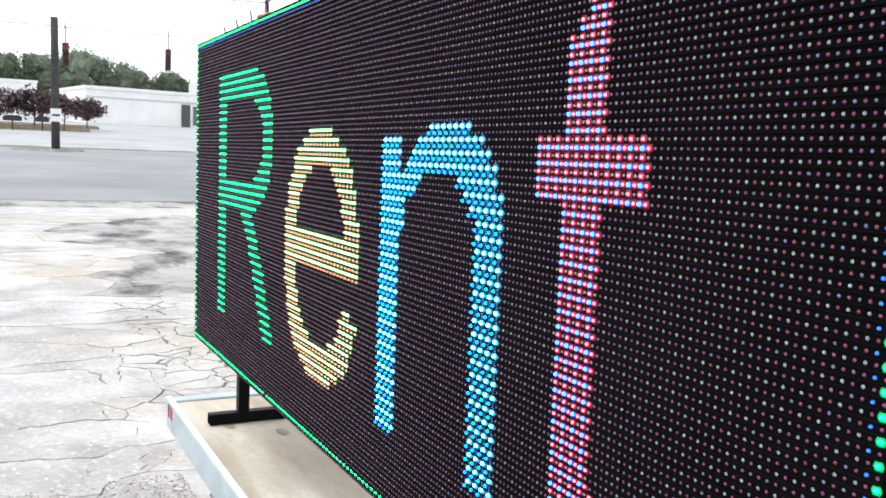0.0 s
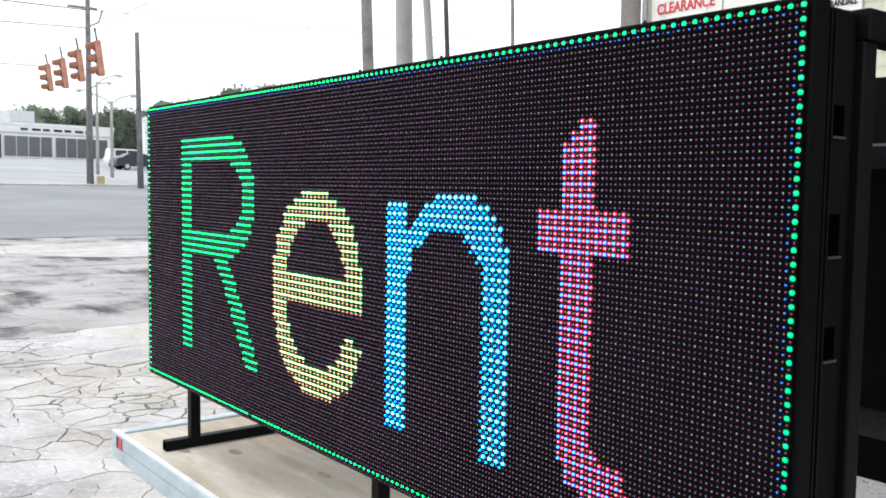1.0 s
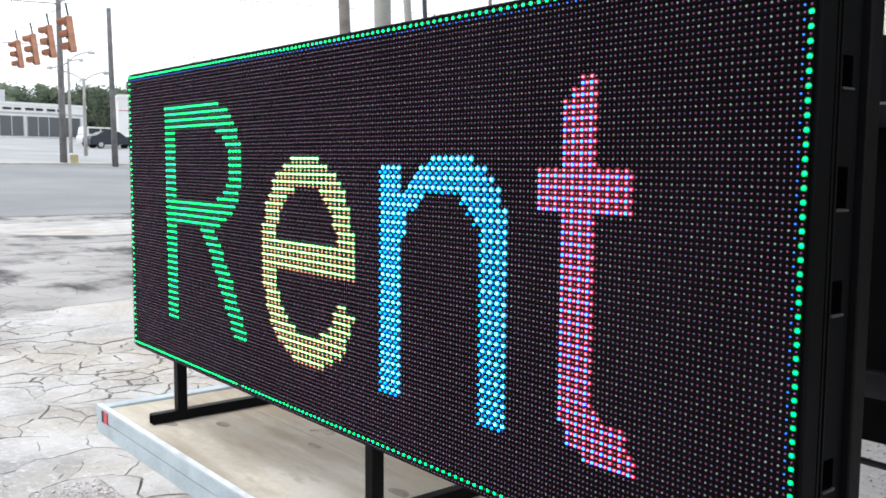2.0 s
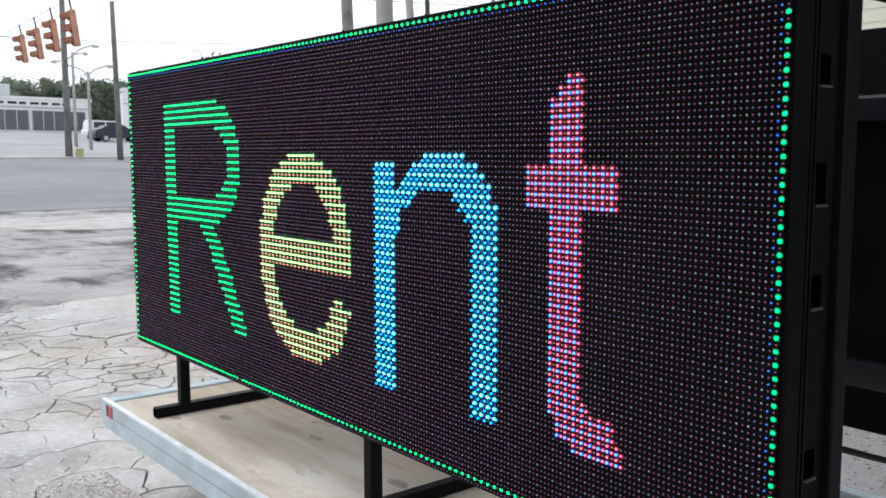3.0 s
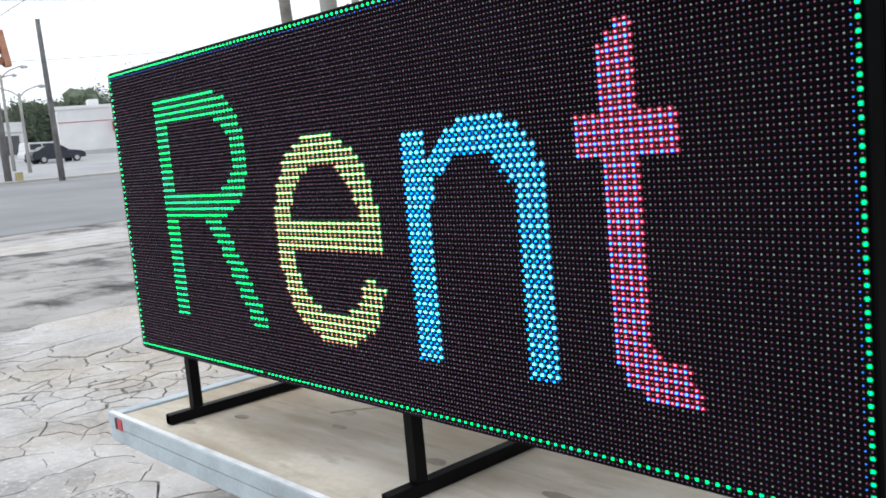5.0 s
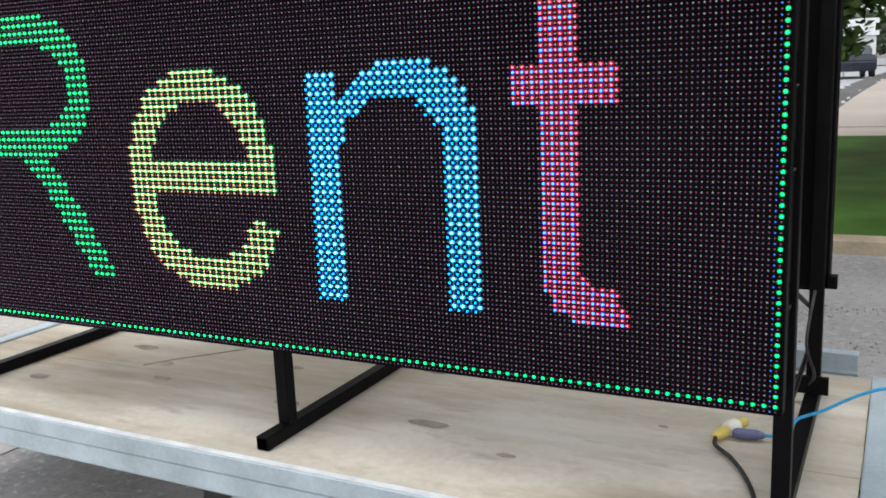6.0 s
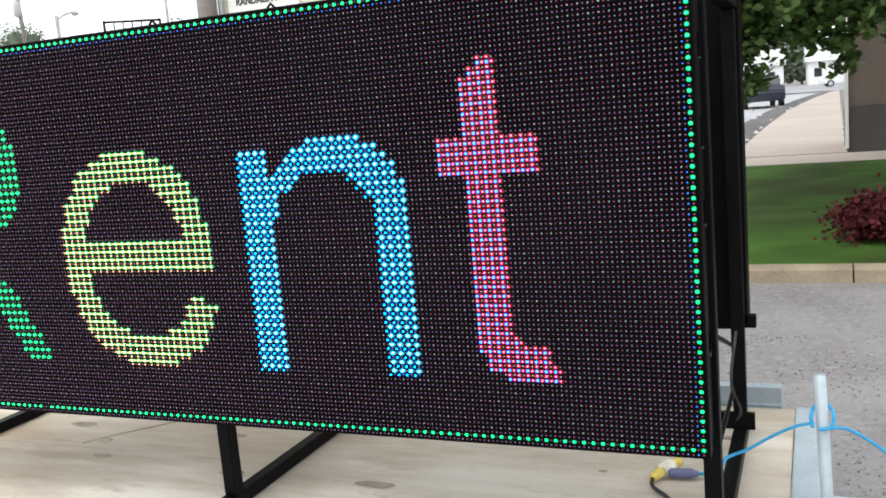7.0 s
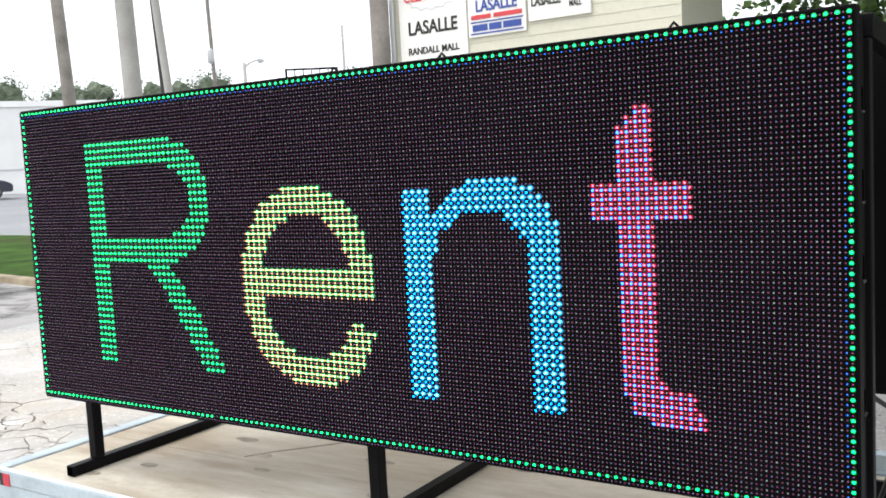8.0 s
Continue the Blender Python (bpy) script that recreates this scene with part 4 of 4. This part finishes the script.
# ---- trees and shrubs ----
def leaves(centre, radii, count, size, seed, name, mat, parent, squash=0.5, loose=0.24):
    """A crown of many leaf blades gathered in clumps, with gaps."""
    rnd = random.Random(seed)
    vs, fs = [], []
    clumps = []
    for _ in range(max(6, count // 60)):
        d = Vector((rnd.gauss(0, 1), rnd.gauss(0, 1), rnd.gauss(0, 1))).normalized() * rnd.uniform(0.5, 1.0) ** 0.6
        clumps.append(Vector((d.x * radii[0], d.y * radii[1], d.z * radii[2])))
    spread = sum(radii) / 3 * loose
    for k in range(count):
        c = clumps[k % len(clumps)] + Vector((rnd.gauss(0, spread), rnd.gauss(0, spread), rnd.gauss(0, spread * 0.8))) + Vector(centre)
        u = Vector((rnd.gauss(0, 1), rnd.gauss(0, 1), rnd.gauss(0, squash))).normalized()
        v = u.cross(Vector((rnd.gauss(0, 1), rnd.gauss(0, 1), rnd.gauss(0, 1)))).normalized()
        s = size * rnd.uniform(0.6, 1.4)
        n = len(vs)
        vs += [c - u * s * 0.5, c + v * s * 0.32, c + u * s * 0.5 - Vector((0, 0, s * 0.1)), c - v * s * 0.32]
        fs += [(n, n + 1, n + 2), (n, n + 2, n + 3)]
    me = bpy.data.meshes.new(name)
    me.from_pydata([tuple(v) for v in vs], [], fs)
    me.materials.append(mat)
    ob = new(name, me)
    ob.parent = parent
    return tagged(ob, kind="stuff")


def tree(x, y, height, crown, seed, label, count=700, size=0.5, mat=LEAF_HAZY, low=0.35, name="tree"):
    z = rise(x, y)
    t = thing(name, label, "tree", at=(x, y, z))
    rnd = random.Random(seed)
    r = 0.022 * height
    b = tubed([(0, 0, -0.1), (0.1, 0.05, height * 0.3), (0.0, 0.1, height * 0.62)], [r, r * 0.8, r * 0.4], 8)
    for k in range(5):
        q = 2 * math.pi * k / 5 + rnd.uniform(-0.4, 0.4)
        h0 = height * rnd.uniform(0.28, 0.5)
        tube(b, [(0.05, 0.05, h0), (crown * 0.4 * math.cos(q), crown * 0.4 * math.sin(q), h0 + height * 0.16), (crown * 0.75 * math.cos(q), crown * 0.75 * math.sin(q), h0 + height * 0.26)],
             [r * 0.5, r * 0.3, r * 0.12], 6)
    part("trunk", b, BARK, t)
    c = leaves((0, 0, height * (1 + low) / 2), (crown, crown, height * (1 - low) / 2), count, size, seed + 1, "crown", mat, t, loose=0.17 if low < 0.15 else 0.24)
    if low < 0.15:                                # dense inner foliage, so that no sky shows through the middle
        b = bmesh.new()
        b.from_mesh(c.data)
        for j in range(34):
            up = 0.08 + 0.80 * (j / 33)
            reach = crown * 0.70 * (1 - max(0.0, up - 0.45) * 1.1)
            q = 2.4 * j + rnd.uniform(-0.5, 0.5)
            m = Matrix.Translation((reach * rnd.uniform(0.2, 1) * math.cos(q), reach * rnd.uniform(0.2, 1) * math.sin(q), height * up))
            for v in bmesh.ops.create_icosphere(b, subdivisions=2, radius=crown * rnd.uniform(0.17, 0.34), matrix=m)["verts"]:
                v.co += Vector((noise.noise(v.co * 1.3), noise.noise(v.co * 1.3 + Vector((7, 0, 0))), noise.noise(v.co * 1.3 + Vector((0, 9, 0))))) * 0.8
        b.to_mesh(c.data)
        b.free()
    return t


rnd = random.Random(5)
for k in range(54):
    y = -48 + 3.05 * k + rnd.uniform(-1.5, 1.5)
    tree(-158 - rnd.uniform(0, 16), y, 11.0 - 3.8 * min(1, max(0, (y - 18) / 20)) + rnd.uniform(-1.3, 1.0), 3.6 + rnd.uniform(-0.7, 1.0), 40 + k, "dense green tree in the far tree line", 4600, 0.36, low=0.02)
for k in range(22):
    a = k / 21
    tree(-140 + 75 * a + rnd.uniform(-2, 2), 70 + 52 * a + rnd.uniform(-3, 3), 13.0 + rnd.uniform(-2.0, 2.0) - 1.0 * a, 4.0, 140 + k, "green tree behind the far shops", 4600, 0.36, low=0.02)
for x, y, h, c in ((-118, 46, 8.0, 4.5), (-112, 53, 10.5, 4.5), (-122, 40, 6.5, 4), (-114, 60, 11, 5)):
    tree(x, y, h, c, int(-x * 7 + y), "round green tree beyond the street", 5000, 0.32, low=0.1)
for x, y, h, c in ((-77, 0.6, 2.9, 1.6), (-78, 3.3, 3.0, 1.7), (-79, -2.2, 2.8, 1.6), (-76, 5.4, 2.7, 1.2), (-81, 7.6, 2.5, 1.3), (-78, -5.0, 2.8, 1.6)):
    tree(x, y, h, c, int(-x * 9 + y * 5), "small dark purple-leaved tree in the far car park", 1700, 0.28, LEAF_DARK, 0.48)
for k in range(18):
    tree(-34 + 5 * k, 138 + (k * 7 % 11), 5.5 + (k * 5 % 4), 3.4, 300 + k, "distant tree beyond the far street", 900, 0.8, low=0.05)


def house(x, y, w, h, rz):
    b = thing("far_house", "small pale house with a grey pitched roof in the distance", "house", "far houses", at=(x, y, 0), rz=rz)
    part("wall", boxed(0, w, 0, 6, 0, h), WHITE, b)
    part("roof", profile(bmesh.new(), [(-0.4, h + 0.01), (6.4, h + 0.01), (3.0, h + 2.2)], "x", -0.3, w + 0.3), GREY_TRIM, b)
    for k in range(3):
        part("window", boxed(0.7 + k * w / 3, 1.6 + k * w / 3, -0.05, -0.004, 1.0, 2.1), DARK_GLASS, b)


for x, y, w in ((-22, 122, 9), (-9, 126, 8), (2, 124, 7), (13, 127, 9), (26, 124, 8)):
    house(x, y, w, 2.9, 3)
for x, y in ((-8, 92), (-3.5, 94), (5.5, 96), (9, 98)):
    car("far_car", "pale car parked at the far street", CAR_WHITE, (x, y, 0.03), 8)

shade = thing("maple_tree", "broad green maple with low hanging boughs over the lawn", "tree", at=(5.2, 9.3, 0.12))
b = tubed([(0, 0, -0.1), (-0.05, 0, 1.2), (-0.25, 0.05, 2.4), (-0.7, 0.1, 4.0)], [0.20, 0.17, 0.14, 0.07], 12)
for q in ((-1.6, -0.4, 2.75), (-2.6, 0.6, 3.1), (-3.6, -0.2, 3.3), (-1.0, 1.6, 3.2), (1.4, -0.6, 3.3), (0.8, 1.5, 3.6)):
    tube(b, smoothed([(-0.2, 0.05, 2.2), (q[0] * 0.5, q[1] * 0.5, q[2] * 0.97), q], 4), [0.075 - 0.0075 * k for k in range(9)], 7)
part("trunk", b, BARK, shade)
# dense crown above the view, added to keep skylight off the lawn
leaves((0.2, -0.6, 5.0), (5.0, 4.2, 1.3), 16000, 0.26, 76, "upper_crown", LEAF, shade)
leaves((-2.3, 0, 3.3), (2.8, 1.9, 1.0), 7000, 0.12, 77, "crown", LEAF, shade)
leaves((-1.4, -0.2, 2.12), (1.6, 0.9, 0.35), 3000, 0.12, 81, "lower_bough", LEAF, shade)
leaves((-3.0, -0.2, 2.02), (0.9, 0.7, 0.3), 1700, 0.12, 82, "lower_bough", LEAF, shade)
leaves((-3.15, -0.3, 1.42), (0.28, 0.35, 0.42), 520, 0.12, 78, "hanging_bough", LEAF, shade)
leaves((-2.25, -0.3, 1.55), (0.2, 0.3, 0.25), 260, 0.11, 79, "hanging_bough", LEAF, shade)
leaves((-2.2, -0.3, 2.3), (1.9, 0.8, 0.22), 4200, 0.12, 84, "lower_bough", LEAF, shade)
leaves((-0.9, -0.3, 1.72), (0.7, 0.5, 0.3), 900, 0.12, 83, "lower_bough", LEAF, shade)

shrub = thing("red_shrub", "low round shrub with dark red leaves on the lawn", "shrub", at=(3.50, 6.28, 0.085))
part("stems", tubed([(0, 0, -0.05), (0.05, 0.02, 0.15), (0.12, 0.05, 0.28)], [0.03, 0.025, 0.01], 6), BARK, shrub)
leaves((0, 0, 0.15), (0.60, 0.42, 0.13), 6500, 0.055, 80, "crown", LEAF_RED, shrub)

# a bare sign frame on posts, far behind the lawn
frame_sign = thing("sign_frame", "bare dark metal sign frame on two posts", "sign frame", at=(-24, 28, 0.1), rz=40)
for x in (0.0, 2.2):
    part("post", tubed([(x, 0, -0.1), (x, 0, 5.9)], 0.05, 8), BLACK_STEEL, frame_sign)
for z in (5.2, 5.85):
    part("rail", boxed(0.05, 2.15, -0.03, 0.03, z - 0.04, z + 0.04), BLACK_STEEL, frame_sign)
for k in range(5):
    part("bar", boxed(0.35 + 0.36 * k, 0.40 + 0.36 * k, -0.02, 0.02, 5.25, 5.80), BLACK_STEEL, frame_sign)

# ---- posters on the cream wall ----
def poster(x0, x1, z0, z1, label):
    p = thing("sale_poster", label, "poster", "wall posters", at=((x0 + x1) / 2, 5.734, (z0 + z1) / 2))
    w, h = (x1 - x0) / 2, (z1 - z0) / 2
    part("board", box(bmesh.new(), -w, w, -0.012, 0.012, -h, h, 0.004), POSTER, p)
    return p


def on_board(x, z):
    return Matrix.Translation((x, -0.0155, z)) @ pose(0, 0, 0, 90, 0, 0)


pa = poster(-2.402, -1.621, 2.460, 3.431, "white sale poster with red and black lettering")
lettering("heading", "CLEARANCE", 0.135, INK_RED, pa, on_board(0.000, 0.132), "red lettering", 0.85)
lettering("price_line", "5,000", 0.162, INK_RED, pa, on_board(0.180, 0.315), "red lettering", 0.9)
lettering("shop_line", "LASALLE", 0.180, INK_BLACK, pa, on_board(0.000, -0.189), "black lettering", 0.85)
lettering("mall_line", "RANDALL MALL", 0.092, INK_BLACK, pa, on_board(0.000, -0.383), "black lettering", 0.9)
burst = [(0.30 * (1 if k % 2 else 0.86) * math.cos(2 * math.pi * k / 28), 0.155 + 0.13 * (1 if k % 2 else 0.80) * math.sin(2 * math.pi * k / 28)) for k in range(29)]
part("burst_outline", tubed([(x, -0.0150, z) for x, z in burst], 0.0025, 5), INK_PALE, pa, "thin jagged star outline")
pb = poster(-1.603, -0.988, 2.650, 3.364, "white and blue sale poster with a striped foot")
lettering("shop_line", "LASALLE", 0.148, INK_BLUE, pb, on_board(0.000, -0.123), "blue lettering", 0.8)
for x0, x1, z0, z1, mat in ((-0.27, -0.06, -0.195, -0.155, INK_RED), (-0.03, 0.27, -0.195, -0.155, INK_RED), (-0.28, 0.28, -0.228, -0.216, INK_BLUE), (-0.28, 0.28, -0.335, -0.322, INK_BLUE),
                            (-0.26, -0.10, -0.305, -0.245, INK_BLUE), (-0.08, 0.05, -0.305, -0.245, INK_BLUE), (0.07, 0.26, -0.305, -0.245, INK_BLUE)):
    part("text_bar", boxed(x0, x1, -0.0185, -0.0125, z0, z1), mat, pb)
pc = poster(-0.963, -0.348, 2.724, 3.272, "pale poster with black lettering")
lettering("hiring_line", "HIRING", 0.162, INK_BLACK, pc, on_board(0.045, 0.023), "black lettering", 0.8)
lettering("shop_line", "LASALLE", 0.113, INK_BLACK, pc, on_board(-0.126, -0.144), "black lettering", 0.7)
lettering("mall_line", "RANDALL", 0.072, INK_BLACK, pc, on_board(0.162, -0.099), "black lettering", 0.7)
lettering("mall_line", "MALL", 0.072, INK_BLACK, pc, on_board(0.162, -0.189), "black lettering", 0.7)


# ---- broken concrete slabs of the lot ----
def clipped(poly, p, n):
    """The side of a polygon that lies behind the line through p with normal n."""
    out = []
    for a, b in zip(poly, poly[1:] + poly[:1]):
        da, db = (a - p).dot(n), (b - p).dot(n)
        if da <= 0:
            out.append(a)
        if da * db < 0:
            out.append(a + (b - a) * (da / (da - db)))
    return out


def wander(q):
    """Shared jagged drift of the crack lines."""
    out = Vector((0, 0))
    for f, a in ((1.3, 0.07), (4.5, 0.06), (13, 0.035), (31, 0.016)):
        out += Vector((noise.noise((q.x * f, q.y * f, f)), noise.noise((q.x * f, q.y * f, f + 9)))) * a
    return out


paving = thing("lot_paving", "broken pale concrete slabs with dirty cracks", "paving", kind="structure")
rnd = random.Random(11)
seeds = []
for k in range(36):
    seeds.append(Vector((rnd.uniform(-17, 0.8), rnd.uniform(-6.5, 6.5))))
for k in range(105):                                  # crazed corner by the trailer
    seeds.append(Vector((rnd.gauss(-2.5, 0.75), rnd.gauss(0.85, 0.40))))
for k in range(46):                                  # broken line running to the street
    q = rnd.uniform(0, 1)
    seeds.append(Vector((-3.1 - 3.4 * q + rnd.gauss(0, 0.14), 0.5 + 0.45 * q + rnd.gauss(0, 0.14))))
for k in range(62):                                  # crumbled belt before the street
    seeds.append(Vector((rnd.uniform(-14.5, -6.2), rnd.gauss(1.9, 1.3))))
for k in range(16):
    seeds.append(Vector((rnd.gauss(-0.9, 0.4), rnd.gauss(0.0, 0.3))))
frame_box = [Vector(v) for v in ((-18, -7), (0.9, -7), (0.9, 5.0), (-18, 7.3))]
for k, c in enumerate(seeds):
    poly = frame_box
    for d in sorted(seeds, key=lambda q: (q - c).length)[1:]:
        poly = clipped(poly, (c + d) / 2, (d - c).normalized())
    if len(poly) < 3:
        continue
    rim = []
    for a, b in zip(poly, poly[1:] + poly[:1]):
        n = max(1, min(40, int((b - a).length / 0.035)))
        rim += [a.lerp(b, j / n) for j in range(n)]
    mid = sum(rim, Vector((0, 0))) / len(rim)
    tilt = (rnd.gauss(0, 0.003), rnd.gauss(0, 0.003), rnd.gauss(0, 0.002))
    bm = bmesh.new()
    top, low = [], []
    for q in rim:
        w = q + wander(q)
        back = (mid - w)
        gap = 0.0003 + 0.010 * max(0.0, 0.02 + noise.noise((w.x * 1.1, w.y * 1.1, 20)) + 0.35 * noise.noise((w.x * 6, w.y * 6, 3)))
        gap += 0.019 * math.exp(-(w.x + 3.3) ** 2 / 3.5 - (w.y - 0.85) ** 2 / 0.9) * max(0.0, 0.55 + noise.noise((w.x * 3, w.y * 3, 31)))
        w = w + back.normalized() * min(gap, back.length * 0.4)
        z = max(-0.009, tilt[2] + tilt[0] * (w.x - mid.x) + tilt[1] * (w.y - mid.y))
        low.append(bm.verts.new((w.x, w.y, -0.045)))
        top.append(bm.verts.new((w.x, w.y, z - 0.002)))
    bm.faces.new(top)
    for a in range(len(top)):
        b = (a + 1) % len(top)
        bm.faces.new((low[a], low[b], top[b], top[a]))
    tarred = -15 < mid.x < -5.6 and mid.y > 0.55 + 0.9 * noise.noise((mid.x * 0.5, mid.y * 0.5, 2))
    part("slab", bm, OLD_ASPHALT if tarred else CONCRETE, paving)


# ---- loose pebbles on the gritty strip beside the trailer ----
def pebbles(name, count, x0, x1, y0, y1, mat, label, seed, thin):
    """Small uneven stones, pressed into the ground; thinner away from the rail."""
    rnd = random.Random(seed)
    vs, fs = [], []
    while len(vs) < count * 6:
        x, y = rnd.uniform(x0, x1), y1 - (y1 - y0) * rnd.random() ** thin
        if noise.noise((x * 2.2, y * 2.2, 40)) + rnd.uniform(-0.35, 0.35) < -0.05:
            continue
        r, q, n = rnd.uniform(0.0025, 0.0075), rnd.uniform(0, 6.28), len(vs)
        for k in range(4):
            a = q + k * math.pi / 2 + rnd.uniform(-0.4, 0.4)
            vs.append((x + r * rnd.uniform(0.7, 1.3) * math.cos(a), y + r * rnd.uniform(0.7, 1.3) * math.sin(a), rnd.uniform(0.0, 0.3) * r))
        vs += [(x + rnd.uniform(-0.3, 0.3) * r, y + rnd.uniform(-0.3, 0.3) * r, r * rnd.uniform(0.5, 0.9)), (x, y, -0.012)]
        for k in range(4):
            fs += [(n + k, n + (k + 1) % 4, n + 4), (n + (k + 1) % 4, n + k, n + 5)]
    me = bpy.data.meshes.new(name)
    me.from_pydata(vs, [], fs)
    me.materials.append(mat)
    return tagged(new(name, me), label, "gravel", kind="stuff")


def island_tint(m, spread):
    """Each loose piece takes a shade of its own."""
    t = m.node_tree
    b = t.nodes["Principled BSDF"]
    src = b.inputs["Base Color"].links[0].from_socket
    geo, hsv, rng = t.nodes.new("ShaderNodeNewGeometry"), t.nodes.new("ShaderNodeHueSaturation"), t.nodes.new("ShaderNodeMapRange")
    rng.inputs["To Min"].default_value, rng.inputs["To Max"].default_value = 1 - spread, 1 + spread
    t.links.new(geo.outputs["Random Per Island"], rng.inputs["Value"])
    t.links.new(rng.outputs[0], hsv.inputs["Value"])
    t.links.new(src, hsv.inputs["Color"])
    t.links.new(hsv.outputs[0], b.inputs["Base Color"])


PEBBLE = material("pale_pebble", (0.50, 0.46, 0.45), 0.8, var=0.2, scale=60, fine=300, bump=0.1)
island_tint(PEBBLE, 0.55)
pebbles("loose_pebbles", 7000, -0.75, 1.0, -1.1, 0.1, PEBBLE, "small pale pebbles strewn on the worn concrete", 3, 2.0)
GRIT = material("grey_grit", (0.27, 0.255, 0.25), 0.85, var=0.2, scale=60, fine=300, bump=0.1)
island_tint(GRIT, 0.5)
pebbles("driveway_grit", 9000, 0.9, 6.5, -0.7, 3.6, GRIT, "fine pale grit on the grey driveway", 4, 1.1)
